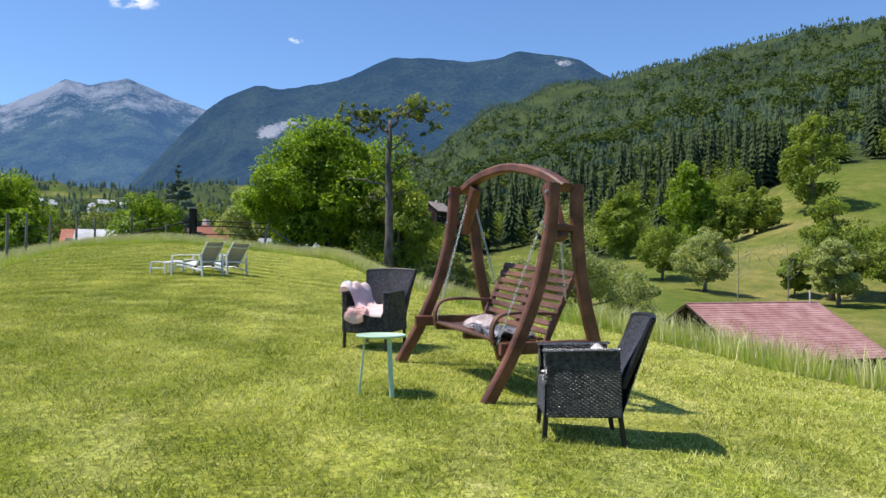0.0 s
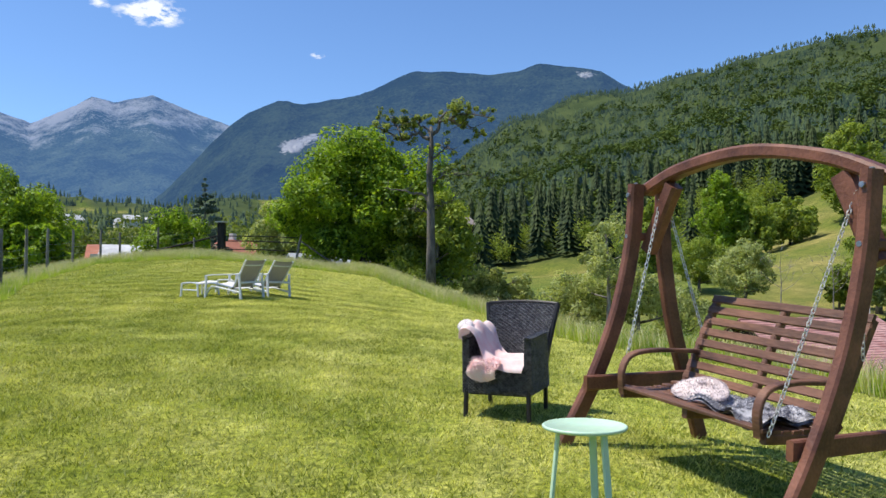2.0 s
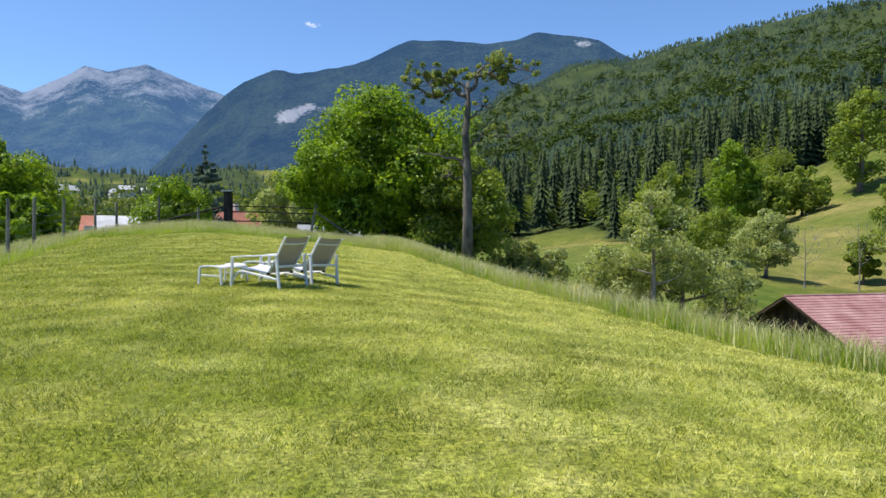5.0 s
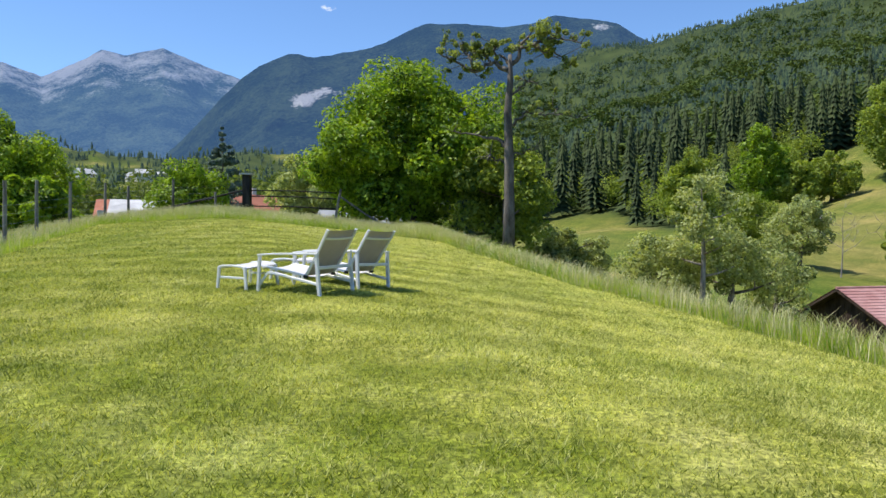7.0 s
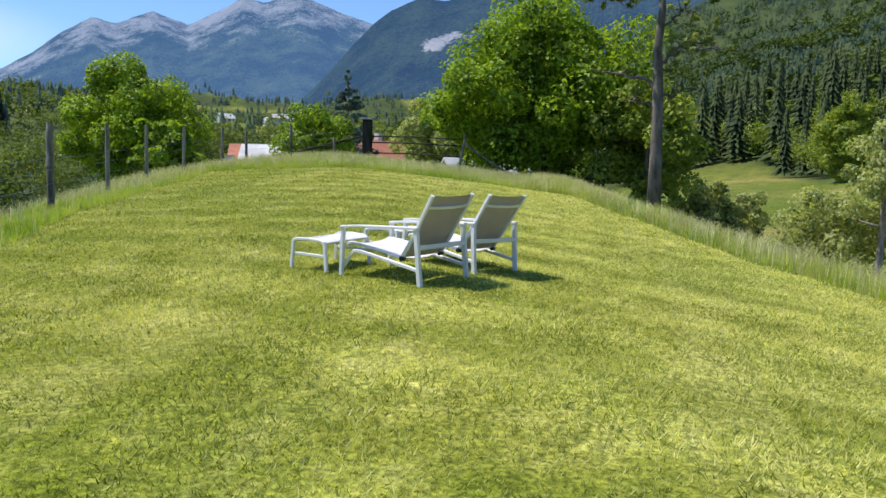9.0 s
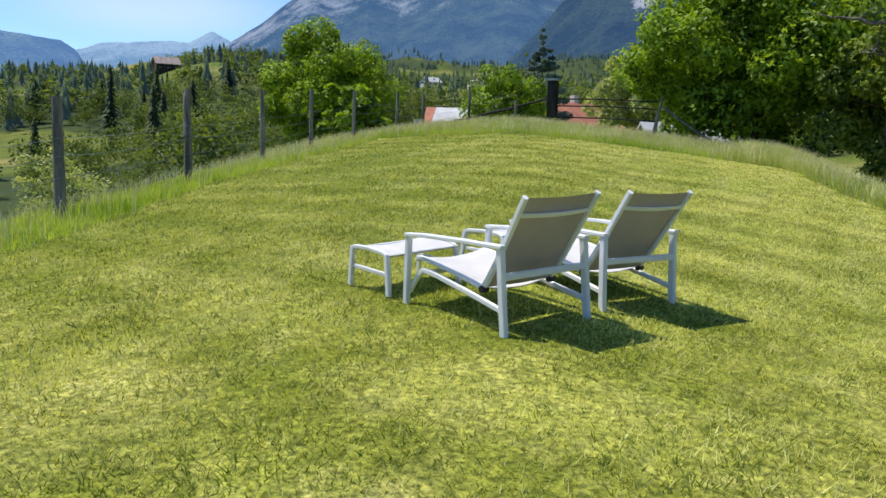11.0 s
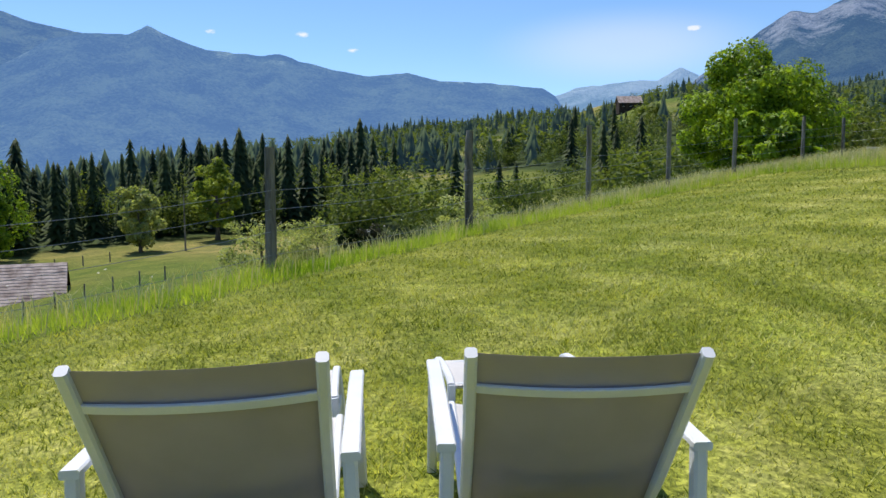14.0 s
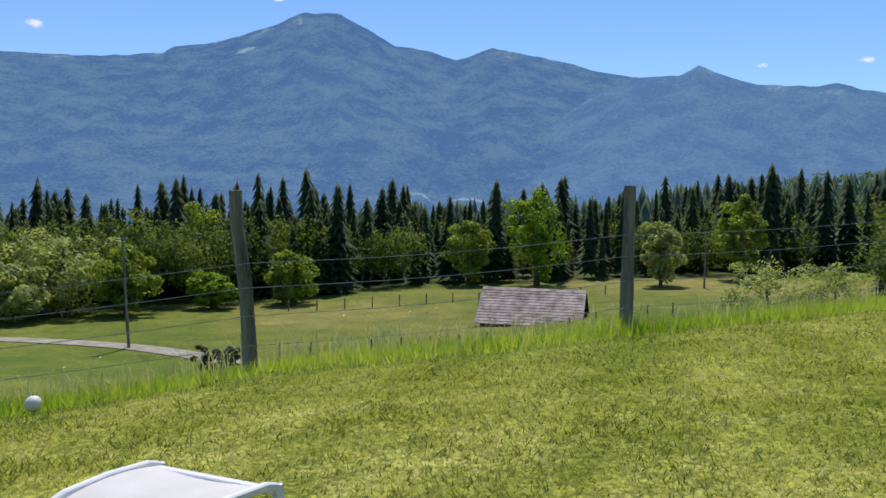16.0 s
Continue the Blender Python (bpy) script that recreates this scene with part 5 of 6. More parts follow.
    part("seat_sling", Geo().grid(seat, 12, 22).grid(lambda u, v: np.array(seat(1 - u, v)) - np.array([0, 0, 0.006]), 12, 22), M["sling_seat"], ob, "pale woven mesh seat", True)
    return ob


def footstool(m, group):
    ob = thing("footstool", m, "low white metal footstool with pale mesh top", "footstool", group)
    a, b = 0.322, 0.233
    for sx in (-1, 1):
        part("side_rail", Geo().sweep([(sx * a, -b, 0.285), (sx * a, -b + 0.05, 0.302), (sx * a, 0, 0.312), (sx * a, b - 0.05, 0.302), (sx * a, b, 0.285)], 0.034, 0.03), M["white_metal"], ob)
        part("stretcher", Geo().sweep([(sx * a, -b, 0.145), (sx * a, b, 0.145)], 0.022, 0.03), M["white_metal"], ob)
        for sy in (-1, 1):
            part("leg", Geo().sweep([(sx * (a + 0.012), sy * (b + 0.03), -0.01), (sx * a, sy * b, 0.29)], 0.034, 0.045), M["white_metal"], ob)
    for sy in (-1, 1):
        part("end_rail", Geo().sweep([(-a, sy * (b - 0.03), 0.278), (a, sy * (b - 0.03), 0.278)], 0.03, 0.025, (0, 1, 0)), M["white_metal"], ob)

    def top(u, v):
        return ((u - 0.5) * 0.61, (v - 0.5) * 2 * b, 0.313 - 0.028 * (2 * v - 1) ** 2 - 0.022 * math.sin(math.pi * u) * math.sin(math.pi * v) ** 0.4)
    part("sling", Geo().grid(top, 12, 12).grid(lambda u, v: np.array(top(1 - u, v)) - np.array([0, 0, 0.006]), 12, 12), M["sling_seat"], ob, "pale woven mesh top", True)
    return ob


lounger(pose(-4.494, 19.546, 0.632, 0.3, -1.7, 63.9), "pair of sun loungers")
lounger(pose(-4.12, 20.457, 0.629, 1.9, 0.9, 61.6), "pair of sun loungers")
footstool(pose(-5.864, 20.151, 0.717, 1.4, -3.2, 64.7), "pair of footstools")
footstool(pose(-5.39, 21.169, 0.765, 0, 0.5, 66.8), "pair of footstools")


def weave(fn, nu, nv, amp=0.0065):
    """Woven strands: fn gives a point and a normal; strands cross over and under."""
    g = Geo()
    ru, rv = 2, 2
    NU, NV = nu * ru, nv * rv
    pts = []
    for j in range(NV + 1):
        for i in range(NU + 1):
            u, v = i / NU, j / NV
            p, n = fn(u, v)
            row = j // rv
            groove = -1.0 if j % rv == 0 else 0.0
            over = math.sin(math.pi * (i / ru) + (math.pi if row % 2 else 0))
            pts.append(np.array(p) + np.array(n) * amp * (over * (0.25 if groove else 1.0) + groove * 0.9))
    f = [(j * (NU + 1) + i, j * (NU + 1) + i + 1, (j + 1) * (NU + 1) + i + 1, (j + 1) * (NU + 1) + i) for j in range(NV) for i in range(NU)]
    return g.add(pts, f)


def wicker_chair(m, group):
    ob = thing("wicker_armchair", m, "dark brown woven wicker garden armchair", "armchair", group)
    hw = 0.275
    for s in (-1, 1):
        part("front_leg", Geo().sweep([(s * (hw - 0.01), 0.285, 0), (s * (hw - 0.015), 0.27, 0.24)], 0.034, 0.034), M["wicker_frame"], ob)
        part("back_leg", Geo().sweep([(s * (hw - 0.03), -0.27, 0), (s * (hw - 0.02), -0.235, 0.24)], 0.034, 0.034), M["wicker_frame"], ob)
        part("arm_panel", weave(lambda u, v, s=s: ((s * (hw + 0.012 - 0.01 * v), -0.25 + 0.52 * u + 0.015 * v * (1 - u), 0.2 + v * (0.465 - 0.015 * u)), (s, 0, 0)), 26, 36), M["wicker"], ob)
        part("arm_inner", weave(lambda u, v, s=s: ((s * (hw - 0.045), -0.22 + 0.47 * u, 0.40 + 0.25 * v), (-s, 0, 0)), 24, 20), M["wicker"], ob)
        part("arm_top", weave(lambda u, v, s=s: ((s * (hw - 0.048 + 0.062 * v + 0.0), -0.25 + 0.545 * u, 0.664 - 0.012 * u + 0.006 * math.sin(math.pi * v)), (0, 0, 1)), 28, 6), M["wicker"], ob)
        part("arm_front", weave(lambda u, v, s=s: ((s * (hw - 0.048 + 0.062 * u), 0.288 - 0.01 * v, 0.2 + 0.455 * v), (0, 1, 0)), 4, 36), M["wicker"], ob)

    def back_front(u, v):
        w = (0.235 + 0.08 * v ** 1.3) * 2
        x = (u - 0.5) * w
        bow = 0.05 * (1 - (2 * u - 1) ** 2)
        return ((x, -0.20 - 0.23 * v - bow * (0.4 + 0.6 * v), 0.40 + v * (0.475 + 0.015 * (1 - (2 * u - 1) ** 2))), (0, 0.96, 0.26))

    def back_rear(u, v):
        w = (0.25 + 0.07 * v ** 1.3) * 2
        x = (u - 0.5) * w
        bow = 0.05 * (1 - (2 * u - 1) ** 2)
        return ((x, -0.255 - 0.21 * v - bow * (0.4 + 0.6 * v), 0.2 + v * (0.675 + 0.015 * (1 - (2 * u - 1) ** 2))), (0, -0.98, -0.2))
    part("backrest", weave(back_front, 26, 36), M["wicker"], ob)
    part("back_panel", weave(back_rear, 26, 50), M["wicker"], ob)
    part("back_rim", Geo().tube([np.array(back_front(u, 1.0)[0]) + np.array([0, -0.018, -0.004]) for u in np.linspace(0, 1, 15)], 0.021, 8), M["wicker_frame"], ob)
    for s in (0.0, 1.0):
        part("back_edge", Geo().tube([(np.array(back_front(s, v)[0]) * 0.5 + np.array(back_rear(s, 0.3 + 0.7 * v)[0]) * 0.5) for v in np.linspace(0, 1, 9)], 0.024, 8), M["wicker_frame"], ob)
    part("seat", weave(lambda u, v: (((u - 0.5) * 0.47, 0.285 - 0.53 * v, 0.425 - 0.02 * v - 0.012 * math.sin(math.pi * u)), (0, 0, 1)), 30, 34), M["wicker"], ob)
    part("front_panel", weave(lambda u, v: (((u - 0.5) * 0.46, 0.287, 0.2 + 0.222 * v), (0, 1, 0)), 30, 17), M["wicker"], ob)
    part("seat_frame", Geo().box(-hw + 0.02, hw - 0.02, -0.24, 0.27, 0.19, 0.235), M["wicker_frame"], ob)
    return ob


CHAIR_C = pose(0.67, 8.63, z_at(0.67, 8.63), -2.2, 0, 159.0)
chair = wicker_chair(CHAIR_C, "pair of wicker armchairs")
CHAIR_A = pose(2.47, 5.12, z_at(2.5, 5.12) - 0.02, 0, 0, 88.0)
copy_thing(chair, CHAIR_A)


def pink_throw():
    ob = thing("fur_throw", CHAIR_C, "pink fluffy throw draped over the armchair arm and seat", "throw")

    path = arc([(0.315, 0.02, 0.60), (0.30, 0.03, 0.70), (0.24, 0.03, 0.735), (0.185, 0.02, 0.68), (0.145, 0.03, 0.585), (0.105, 0.05, 0.51), (0.03, 0.08, 0.472), (-0.09, 0.11, 0.464), (-0.215, 0.11, 0.470)], 6)

    def fn(u, v):
        # along v: outside of one arm, over it, down to the seat, across, and over the front edge
        w = 0.48 + 0.04 * math.sin(5 * v)
        k = v * (len(path) - 1)
        p = path[int(k)] + (path[min(len(path) - 1, int(k) + 1)] - path[int(k)]) * (k - int(k))
        fold = 0.018 * math.sin(u * 14 + 5 * v) + 0.014 * math.sin(u * 8 - 8 * v) + 0.008 * math.sin(u * 29 + 13 * v)
        yy = p[1] + (u - 0.5) * w
        zz = p[2] + fold
        if p[2] < 0.56 and p[0] < 0.2:
            zz = max(zz, 0.437)
        zz -= 1.4 * max(0.0, yy - 0.27)
        return (p[0] + 0.5 * fold, min(yy, 0.315), zz)
    soft_part("cloth", fn, 26, 44, M["fur"], ob, "", 0, 0.012, 5, 0.0)

    def tuft(u, v):
        # the fluffy end that hangs over the front of the seat
        x = 0.215 - 0.24 * u + 0.02 * math.sin(9 * v)
        if v < 0.5:
            return (x, 0.16 + 0.28 * v + 0.0, 0.462 + 0.01 * math.sin(11 * u))
        return (x, 0.312 + 0.03 * math.sin(math.pi * (v - 0.5) * 1.6) + 0.014 * math.sin(8 * u), 0.462 - 0.28 * (v - 0.5) * (0.85 + 0.3 * math.sin(3 * u)))
    soft_part("fringe", tuft, 18, 18, M["fur"], ob, "", 2200, 0.03, 6, 0.0)

    def bump(u, v):
        a, b = 2 * math.pi * u, math.pi * (v - 0.5)
        r = 0.065 + 0.012 * math.sin(3 * a)
        return (0.315 + r * math.cos(a) * math.cos(b), 0.09 + 1.25 * r * math.sin(a) * math.cos(b), 0.715 + 0.8 * r * math.sin(b))
    soft_part("bunched_end", bump, 16, 10, M["fur_pale"], ob, "pale bunched fluffy end", 400, 0.014, 7, 0.0)
    return ob


pink_throw()


def sheepskin():
    ob = thing("sheepskin", CHAIR_A, "pale pink sheepskin lying on the wicker seat", "sheepskin")

    def fn(u, v):
        a = 2 * math.pi * u
        r = v * (0.21 + 0.03 * math.sin(3 * a) + 0.02 * math.sin(5 * a + 1))
        return (r * math.cos(a), 0.06 + 1.12 * r * math.sin(a), 0.47 + 0.07 * (1 - v * v) + 0.006 * math.sin(9 * a) * v)
    soft_part("skin", fn, 30, 10, M["fur_pale"], ob, "", 900, 0.016, 8, 0.0)

    def fn2(u, v):
        a = 2 * math.pi * u
        r = v * 0.12
        return (-0.10 + r * math.cos(a), -0.10 + 1.2 * r * math.sin(a), 0.635 + 0.055 * (1 - v * v) - 0.10 * v)
    soft_part("folded_end", fn2, 24, 8, M["fur_pale"], ob, "", 400, 0.016, 9, 0.0)


sheepskin()


def side_table():
    x, y = 0.94, 6.105
    ob = thing("side_table", pose(x, y, z_at(x, y)), "small round mint-green metal side table", "table")
    g = Geo()
    prof = [(0.0, 0.484), (0.19, 0.484), (0.205, 0.482), (0.214, 0.488), (0.216, 0.496), (0.212, 0.502), (0.203, 0.503), (0.199, 0.497), (0.0, 0.497)]
    n = 56
    v = [(r * math.cos(2 * math.pi * k / n), r * math.sin(2 * math.pi * k / n), z) for r, z in prof for k in range(n)]
    f = [(i * n + k, i * n + (k + 1) % n, (i + 1) * n + (k + 1) % n, (i + 1) * n + k) for i in range(len(prof) - 1) for k in range(n)]
    part("tabletop", g.add(v, f), M["mint"], ob, "", True)
    for a in (185, 305, 65):
        c, s = math.cos(radians(a)), math.sin(radians(a))
        part("leg", Geo().sweep([(0.185 * c, 0.185 * s, -0.01), (0.135 * c, 0.135 * s, 0.484)], 0.038, 0.018, (-s, c, 0)), M["mint"], ob)
    part("brace", Geo().tube([(0.11 * math.cos(t), 0.11 * math.sin(t), 0.477) for t in np.linspace(0, 6.283, 25)], 0.007, 6), M["mint"], ob)


side_table()


def swing():
    m = pose(1.4355, 6.8375, -0.165, 0, 4.1, -64.3)
    ob = thing("garden_swing", m, "brown stained wooden garden swing frame with arched top", "swing")
    W = 0.96
    for s in (-1, 1):
        x = s * W
        part("front_post", Geo().sweep(arc([(x, -0.02, -0.03), (x, 0.22, 0.40), (x, 0.42, 0.90), (x, 0.525, 1.40), (x, 0.545, 1.84)], 8), 0.072, 0.115), M["swing_wood"], ob)
        part("back_post", Geo().sweep(arc([(x, 1.22, -0.06), (x, 1.06, 0.40), (x, 0.90, 0.90), (x, 0.81, 1.40), (x, 0.785, 1.84)], 8), 0.072, 0.115), M["swing_wood"], ob)
        part("lower_beam", Geo().sweep([(x - s * 0.06, 0.12, 0.42), (x - s * 0.06, 1.12, 0.42)], 0.045, 0.105), M["swing_wood"], ob)
        part("spacer", Geo().sweep([(x, 0.56, 1.46), (x, 0.77, 1.46)], 0.07, 0.06), M["swing_wood"], ob)
        part("corner_brace", Geo().sweep([(x - s * 0.02, 0.665, 1.36), (x - s * 0.27, 0.665, 1.83)], 0.10, 0.12, (0, 1, 0)), M["swing_wood"], ob)
        for z in (1.46, 1.76):
            part("bolt", Geo().tube([(x - 0.0, 0.47, z), (x - 0.0, 0.485, z)], 0.016, 8), M["bolt"], ob)
        part("bolt", Geo().tube([(x, 0.545, 1.84), (x, 0.545, 1.852)], 0.014, 8), M["bolt"], ob)
    part("arch", Geo().sweep(arc([(-W - 0.02, 0.665, 1.80), (-W * 0.62, 0.665, 1.935), (0, 0.665, 2.01), (W * 0.62, 0.665, 1.935), (W + 0.02, 0.665, 1.80)], 10), 0.115, 0.085, (0, 1, 0)), M["swing_wood"], ob)

    # the bench, hung from chains
    bench = thing("swing_bench", m, "slatted wooden swing bench hanging on chains", "bench")
    bw = 0.64
    for s in (-0.62, 0.0, 0.62):
        part("seat_bearer", Geo().sweep(arc([(s, 0.23, 0.40), (s, 0.45, 0.385), (s, 0.68, 0.37), (s, 0.79, 0.44)], 5), 0.045, 0.06), M["swing_dark"], bench)
        part("back_bearer", Geo().sweep(arc([(s, 0.74, 0.38), (s, 0.84, 0.60), (s, 0.96, 0.86), (s, 1.04, 1.02)], 5), 0.045, 0.055), M["swing_dark"], bench)
    for i in range(7):
        t = i / 6
        part("seat_slat", Geo().sweep([(-bw, 0.235 + 0.075 * i, 0.445 - 0.028 * math.sin(math.pi * t)), (bw, 0.235 + 0.075 * i, 0.445 - 0.028 * math.sin(math.pi * t))], 0.062, 0.024, (0, 1, 0)), M["swing_dark"], bench)
    for i in range(8):
        t = i / 7
        y, z = 0.775 + 0.245 * t, 0.50 + 0.53 * t
        part("back_slat", Geo().sweep([(-bw, y, z), (bw, y, z)], 0.026, 0.055, (0, 0.9, -0.42)), M["swing_dark"], bench)
    for s in (-1, 1):
        part("armrest", Geo().sweep(arc([(s * 0.60, 0.22, 0.40), (s * 0.60, 0.205, 0.55), (s * 0.60, 0.27, 0.655), (s * 0.60, 0.45, 0.685), (s * 0.60, 0.70, 0.675), (s * 0.60, 0.86, 0.665)], 6), 0.06, 0.026), M["swing_dark"], bench)

    def chain(p, q):
        p, q = Vector(p), Vector(q)
        n = max(4, int((q - p).length / 0.034))
        d = (q - p).normalized()
        a = d.cross(Vector((0, 1, 0))).normalized()
        b = d.cross(a)
        g = Geo()
        for i in range(n):
            c = p + (q - p) * ((i + 0.5) / n)
            side = a if i % 2 else b
            ring = []
            for k in range(9):
                t = 2 * math.pi * k / 8
                ring.append(c + d * 0.023 * math.cos(t) + side * 0.011 * math.sin(t))
            g.tube(ring, 0.0038, 4)
        part("chain", g, M["chain"], bench, "zinc link chain")
    for s in (-1, 1):
        chain((s * 0.80, 0.64, 1.74), (s * 0.65, 0.235, 0.42))
        chain((s * 0.80, 0.69, 1.74), (s * 0.65, 0.93, 0.80))
    throw = thing("throw_blanket", m, "crumpled grey and white throw lying on the swing bench", "blanket")

    def fn(u, v):
        x = -0.02 + 0.62 * u
        y = 0.26 + 0.42 * v
        return (x, y + 0.03 * math.sin(6 * u), 0.475 + 0.02 * math.sin(13 * u + 4 * v) + 0.018 * math.sin(9 * v + 6 * u) + 0.03 * math.exp(-((u - 0.62) / 0.10) ** 2))
    soft_part("cloth", fn, 40, 20, M["throw"], throw, "", 2500, 0.02, 12)
    pillow = thing("cushion", m, "pale pink fluffy cushion on the swing bench", "cushion")

    def fn3(u, v):
        a, b = 2 * math.pi * u, math.pi * (v - 0.5)
        return (-0.14 + 0.22 * math.cos(a) * math.cos(b), 0.49 + (0.12 - 0.05 * math.cos(a)) * math.sin(a) * math.cos(b), 0.500 + 0.038 * math.sin(b) + 0.05 * math.sin(a) * math.cos(b))
    soft_part("cover", fn3, 26, 12, M["fur_shaded"], pillow, "", 3500, 0.015, 13, 0.0)


swing()


# ---- fence ----
def fence():
    ob = thing("fence", pose(0, 0, 0), "weathered wooden post fence with thin wires", "fence", kind="")
    rng = np.random.default_rng(8)
    spots = [(-11.32, 18.50, 0.12, -0.13, 2.19), (-12.94, 22.61, 0.02, 0.01, 2.32), (-14.70, 27.0, -0.03, 0.05, 2.72), (-16.33, 31.34, 0.0, 0.0, 3.01), (-17.72, 35.4, 0.02, 0.0, 3.30),
             (-18.4, 38.9, 0.0, 0.03, 3.50), (-19.1, 43.2, 0.03, 0.0, 3.75), (-19.0, 45.3, 0.0, 0.0, 3.75), (-17.07, 45.8, 0.0, 0.0, 4.08), (-15.6, 47.4, 0.0, 0.02, 3.60)]
    tops = []
    for i, (x, y, lx, ly, crown_z) in enumerate(spots):
        z = z_at(x, y)
        h = crown_z - z
        r = 0.075 if i < 3 else 0.06
        pts = arc([(x, y, z - 0.2), (x + lx * 0.35 + rng.normal() * 0.008, y + ly * 0.4, z + 0.45 * h), (x + lx * 0.8, y + ly * 0.8 + rng.normal() * 0.01, z + 0.8 * h), (x + lx, y + ly, z + h)], 4)
        g = Geo().tube(pts, [r * (1.08 - 0.16 * k / (len(pts) - 1)) * rng.uniform(0.94, 1.07) for k in range(len(pts))], 10)
        if i == 2:
            g.tube([(x - 0.01, y, z + 0.86 * h * 0.6), (x + 0.0, y, z + 0.66 * h)], [0.10, 0.06], 9)
        part("post", g, M["post"], ob)
        tops.append((x, y, z, lx, ly, h))
    first = (-9.9, 13.6, z_at(-9.9, 13.6), 0.0, 0.0, 1.5)
    chain_of = [first] + tops
    for hgt in (0.30, 0.62, 0.92, 1.18):
        for a, b in zip(chain_of[:-1], chain_of[1:]):
            p = np.array([a[0] + a[3] * hgt / a[5] + 0.07, a[1], a[2] + hgt])
            q = np.array([b[0] + b[3] * hgt / b[5] + 0.07, b[1], b[2] + hgt])
            pts = [p + (q - p) * t - np.array([0, 0, 0.05 * math.sin(math.pi * t)]) for t in np.linspace(0, 1, 7)]
            part("wire", Geo().tube(pts, 0.0035, 4), M["wire"], ob)


fence()


def gate():
    ob = thing("gate_post", pose(-14.62, 49.39, z_at(-14.62, 49.39)), "thick dark gate post with a slanting pole and rails", "gate")
    part("post", Geo().box(-0.2, 0.2, -0.2, 0.2, -0.3, 2.05), M["post_dark"], ob)
    part("cap", Geo().box(-0.32, 0.32, -0.3, 0.3, 2.05, 2.13), M["sheet_roof"], ob, "pale flat cap")
    part("slanting_pole", Geo().tube([(-0.2, -0.1, 1.25), (-1.8, -1.0, 0.75), (-4.2, -2.6, 0.0)], [0.05, 0.06, 0.07], 8), M["post_dark"], ob)
    for z in (0.45, 0.95, 1.25):
        part("rail", Geo().tube([(0.1, 0, z), (2.5, -0.6, z - 0.05), (4.9, -1.3, z - 0.2)], 0.03, 7), M["post_dark"], ob)
    part("leaning_post", Geo().tube([(4.8, -1.35, -0.5), (4.95, -1.3, 0.5), (5.1, -1.25, 1.25)], [0.08, 0.07, 0.065], 9), M["post"], ob)
    part("brace", Geo().tube([(5.1, -1.3, 0.85), (6.3, -1.6, 0.05), (7.2, -1.9, -0.5)], [0.05, 0.05, 0.05], 8), M["post"], ob)


gate()


def field_fence():
    """Small posts across the hut meadow."""
    for row, (p, q, k) in enumerate((((-62, 0), (-74, 34), 16), ((-92, -6), (-104, 34), 14))):
        ob = thing("field_fence", pose(0, 0, 0), "row of small wooden posts across the meadow", "fence", "meadow fences")
        for i in range(k):
            t = i / (k - 1)
            x, y = p[0] + (q[0] - p[0]) * t, p[1] + (q[1] - p[1]) * t
            z = z_at(x, y)
            part("post", Geo().tube([(x, y, z - 0.2), (x, y, z + 1.25)], [0.08, 0.07], 7), M["post"], ob)


field_fence()


def power_pole(x, y, h, lean, label):
    ob = thing("power_pole", pose(x, y, z_at(x, y)), label, "pole", "power poles")
    part("pole", Geo().tube([(0, 0, -0.3), (0, lean, h)], [0.13, 0.09], 9), M["post"], ob)
    part("crossarm", Geo().box(-0.05, 0.05, lean - 0.5, lean + 0.5, h - 0.35, h - 0.25), M["post"], ob)
    for s in (-0.4, 0.4):
        part("insulator", Geo().tube([(0, lean + s, h - 0.25), (0, lean + s, h - 0.08)], [0.04, 0.03], 7), M["plaster"], ob)


px, py = place(117.8, 70, -3.2, 21.4)
power_pole(px, py, 9.3, -0.5, "thin wooden power pole on the valley meadow")
px, py = place(77.9, 110, -3.2, 21.4)
power_pole(px, py, 7.5, 0.0, "thin wooden power pole before the spruces")


def track():
    g = Geo()
    pts = arc([(-66, -30, 0), (-66, -14, 0), (-64, -6, 0), (-60.5, 0, 0), (-55, 5, 0)], 8)
    L, R = [], []
    for i, p in enumerate(pts):
        d = pts[min(i + 1, len(pts) - 1)] - pts[max(0, i - 1)]
        nrm = np.array([-d[1], d[0], 0]) / (np.linalg.norm(d) + 1e-9)
        for side, out in ((1.3, L), (-1.3, R)):
            q = p + nrm * side
            out.append((q[0], q[1], z_at(q[0], q[1]) + 0.06))
    n = len(L)
    g.add(L + R, [(i, i + 1, n + i + 1, n + i) for i in range(n - 1)])
    ob = new("track", mesh_from("track", g.v, g.f, M["track"]))
    tagged(ob, "pale gravel farm track across the meadow", "track", kind="structure")


track()


def ball():
    g = Geo()

    def fn(u, v):
        a, b = 2 * math.pi * u, math.pi * (v - 0.5)
        return (0.075 * math.cos(a) * math.cos(b), 0.075 * math.sin(a) * math.cos(b), 0.075 + 0.075 * math.sin(b))
    g.grid(fn, 24, 14)
    ob = thing("ball", pose(-9.9, 16.95, z_at(-9.9, 16.95) + 0.03), "white ball lying in the long grass", "ball")
    part("shell", g, M["ball"], ob, "", True)
    part("valve", Geo().tube([(0, 0.0, 0.148), (0, 0, 0.153)], 0.006, 6), M["rubber"], ob)


ball()


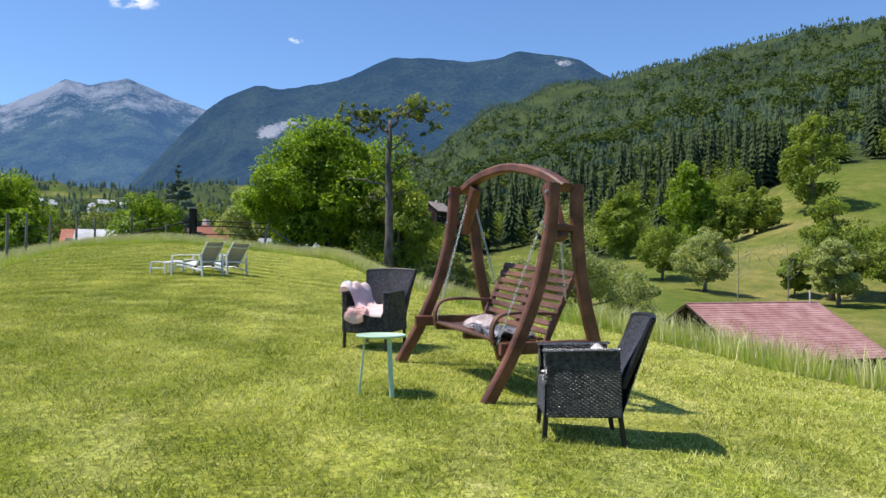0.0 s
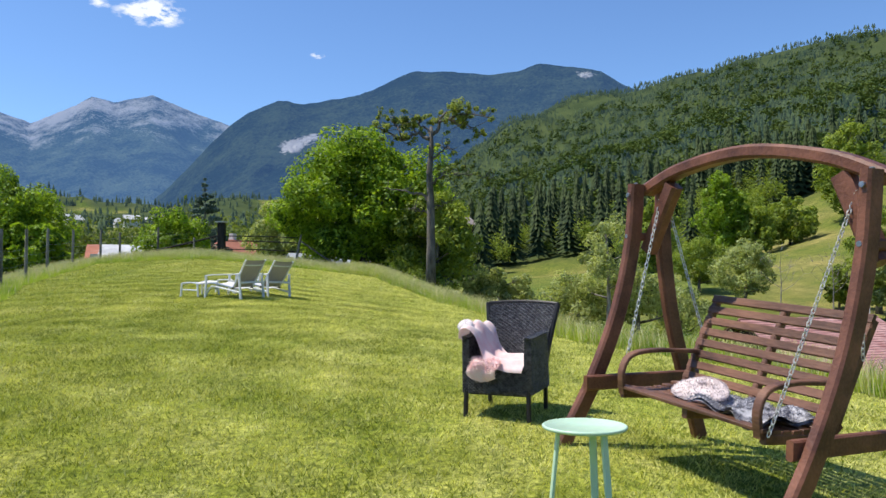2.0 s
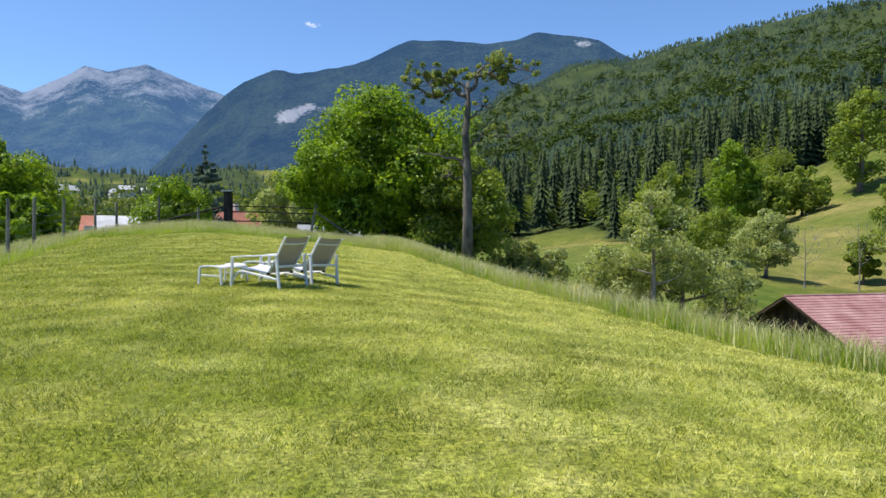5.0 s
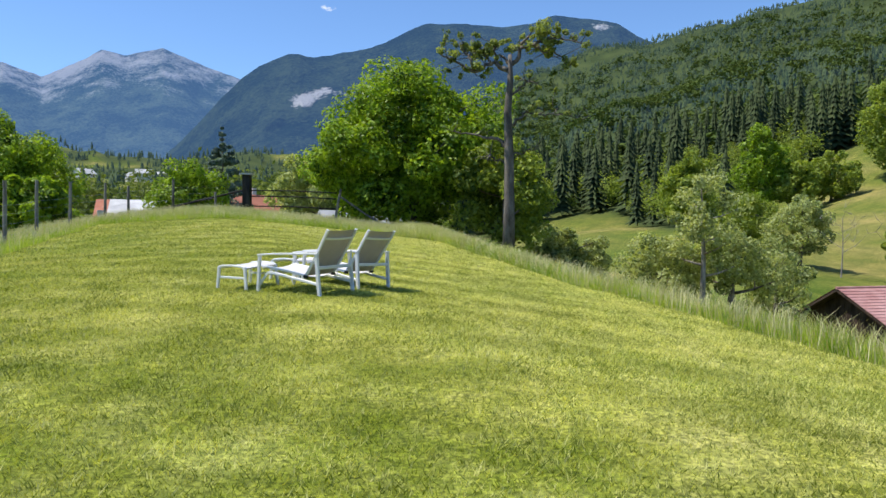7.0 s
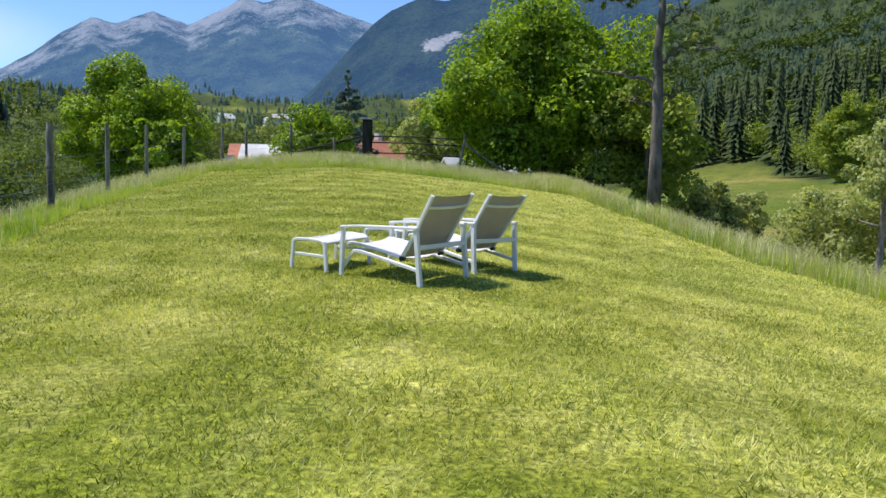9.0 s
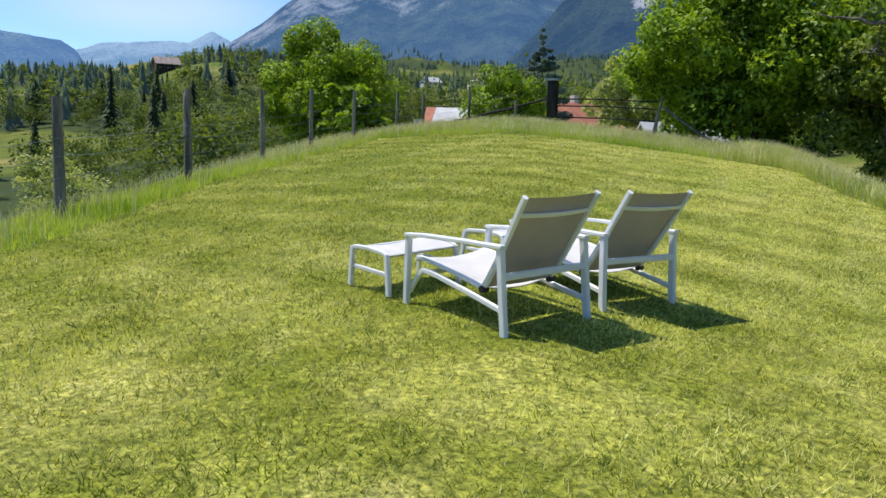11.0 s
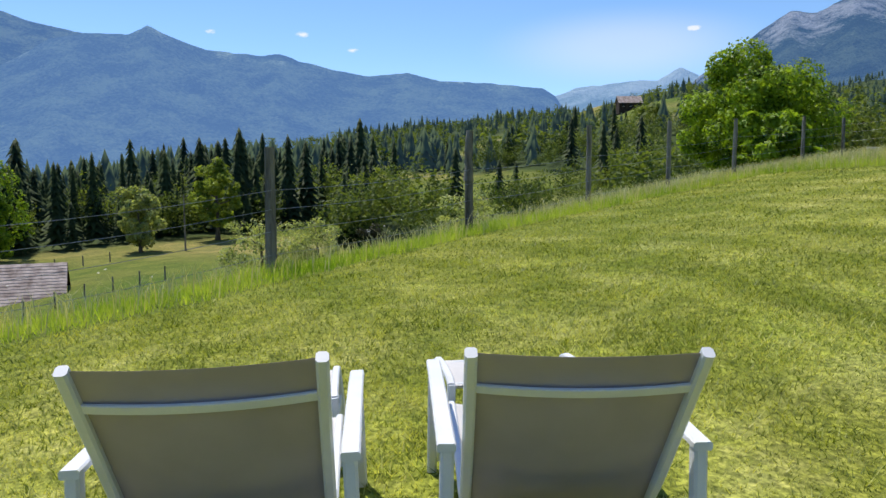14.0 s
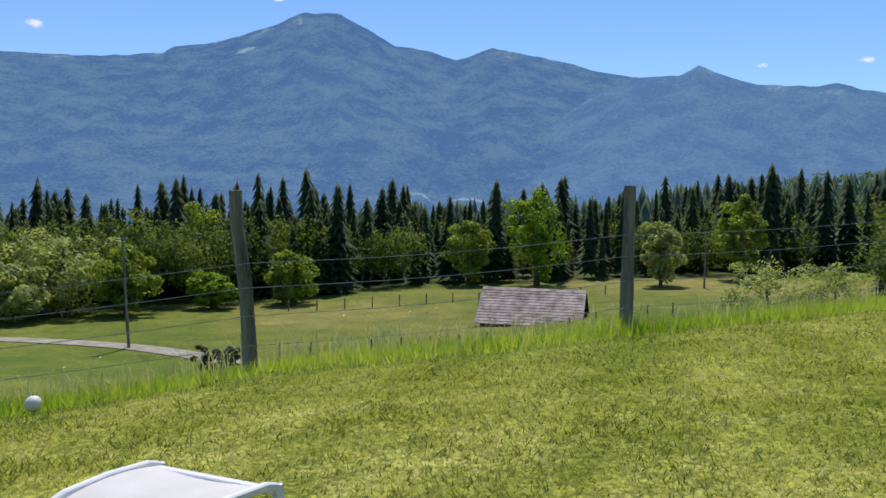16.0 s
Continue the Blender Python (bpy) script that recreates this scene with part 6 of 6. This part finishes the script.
# ---- grass ----
def blades(name, x, y, height, width, lean, mat, label, rng, bend=True):
    """Grass blades, each a bent sliver."""
    n = len(x)
    z = land_z(x, y)
    a = rng.uniform(0, 2 * math.pi, n)
    dx, dy = np.cos(a), np.sin(a)
    t = rng.uniform(0, 2 * math.pi, n)
    lx, ly = np.cos(t) * lean * height, np.sin(t) * lean * height
    base = np.column_stack([x, y, z - 0.01])
    side = np.column_stack([dx * width / 2, dy * width / 2, np.zeros(n)])
    top = base + np.column_stack([lx, ly, height])
    if not bend:
        v = np.stack([base - side, base + side, top], 1).reshape(-1, 3)
        f = np.arange(n * 3).reshape(-1, 3)
    else:
        mid = base + np.column_stack([lx * 0.3, ly * 0.3, height * 0.62])
        top = base + np.column_stack([lx * 1.25, ly * 1.25, height * 0.93])
        v = np.stack([base - side, base + side, mid - side * 0.8, mid + side * 0.8, top], 1).reshape(-1, 3)
        k = np.arange(n)[:, None] * 5
        f = np.concatenate([k + np.array([[0, 1, 3]]), k + np.array([[0, 3, 2]]), k + np.array([[2, 3, 4]])])
    ob = new(name, mesh_from(name, v, f, mat))
    return tagged(ob, label, "grass", kind="stuff")


WALK = np.array([(1.5, -0.7), (0.4, 2.0), (-1.0, 5.0), (-2.4, 8.2), (-2.9, 12.0), (-2.7, 16.8), (-2.4, 19.0), (-3.1, 21.4)])


def near_walk(x, y):
    d = np.full(len(x), 1e9)
    for (ax, ay), (bx, by) in zip(WALK[:-1], WALK[1:]):
        ex, ey = bx - ax, by - ay
        t = np.clip(((x - ax) * ex + (y - ay) * ey) / (ex * ex + ey * ey), 0, 1)
        d = np.minimum(d, np.hypot(x - ax - t * ex, y - ay - t * ey))
    return d


rng = np.random.default_rng(91)
n = 3200000
x, y = rng.uniform(-19, 10, n), rng.uniform(-1, 47, n)
d = near_walk(x, y)
keep = rng.uniform(size=n) < np.clip((4.0 / np.maximum(d, 0.1)) ** 1.7, 0.02, 1.0)
x, y, d = x[keep], y[keep], d[keep]
keep = (mown_at(x, y) > 0.5) & (rng.uniform(size=len(x)) < 0.75 + 0.6 * (fbm(x * 1.6, y * 1.6, 3, 44) - 0.4))
x, y, d = x[keep][:640000], y[keep][:640000], d[keep][:640000]
n = len(x)
tuft = fbm(x * 2.2, y * 2.2, 3, 17)
blades("lawn_grass", x, y, rng.uniform(0.026, 0.054, n) * (0.5 + 1.15 * tuft), rng.uniform(0.007, 0.012, n) * (1 + 0.14 * np.maximum(0, d - 3)), rng.uniform(0.4, 1.4, n), M["blade"], "short mown lawn grass with pale dry patches", rng, bend=False)

# long grass on the unmown margins
n = 1100000
x, y = rng.uniform(-24, 12, n), rng.uniform(-1, 53, n)
inside = np.minimum.reduce([x - west(y), east(y) - x, 50.5 - y])
band = (mown_at(x, y) < 0.5) & (inside > -2.8)
dens = smooth(-2.8, -0.6, inside) * (0.6 + 1.1 * fbm(x * 0.7, y * 0.7, 3, 61))
keep = band & (rng.uniform(size=n) < dens)
x, y = x[keep][:360000], y[keep][:360000]
n = len(x)
patch = fbm(x * 0.8, y * 0.8, 3, 71)
blades("long_grass", x, y, rng.uniform(0.11, 0.26, n) * (0.4 + 1.2 * patch) * (1 + 0.9 * (x > -6)), rng.uniform(0.007, 0.014, n), rng.uniform(0.15, 0.7, n), M["tall"], "long uncut grass along the fence and lawn edge", rng, bend=False)
k = rng.uniform(size=n) < 0.06 * (1 + 6.5 * (x > -6) + 1.5 * (y > 30))
xs, ys = x[k], y[k]
n = len(xs)
blades("dry_stalks", xs, ys, rng.uniform(0.2, 0.48, n) * (1 + 0.25 * (xs > -6)), rng.uniform(0.008, 0.015, n), rng.uniform(0.1, 0.5, n), M["straw"], "dry straw-coloured grass stalks among the long grass", rng)

# meadow flowers in the long grass
k = rng.choice(len(x), 260, replace=False)
V, F = [], []
for i in k:
    c = np.array([x[i], y[i], z_at(x[i], y[i]) + rng.uniform(0.2, 0.5)])
    for q in range(5):
        a = q * 1.257 + rng.uniform(0, 1)
        b = len(V)
        V += [c, c + np.array([math.cos(a) * 0.02, math.sin(a) * 0.02, 0.008]), c + np.array([math.cos(a + 0.8) * 0.02, math.sin(a + 0.8) * 0.02, 0.008])]
        F.append((b, b + 1, b + 2))
tagged(new("meadow_flowers", mesh_from("meadow_flowers", np.array(V), F, M["petal"])), "small white flowers scattered in the long grass", "flowers", kind="stuff")
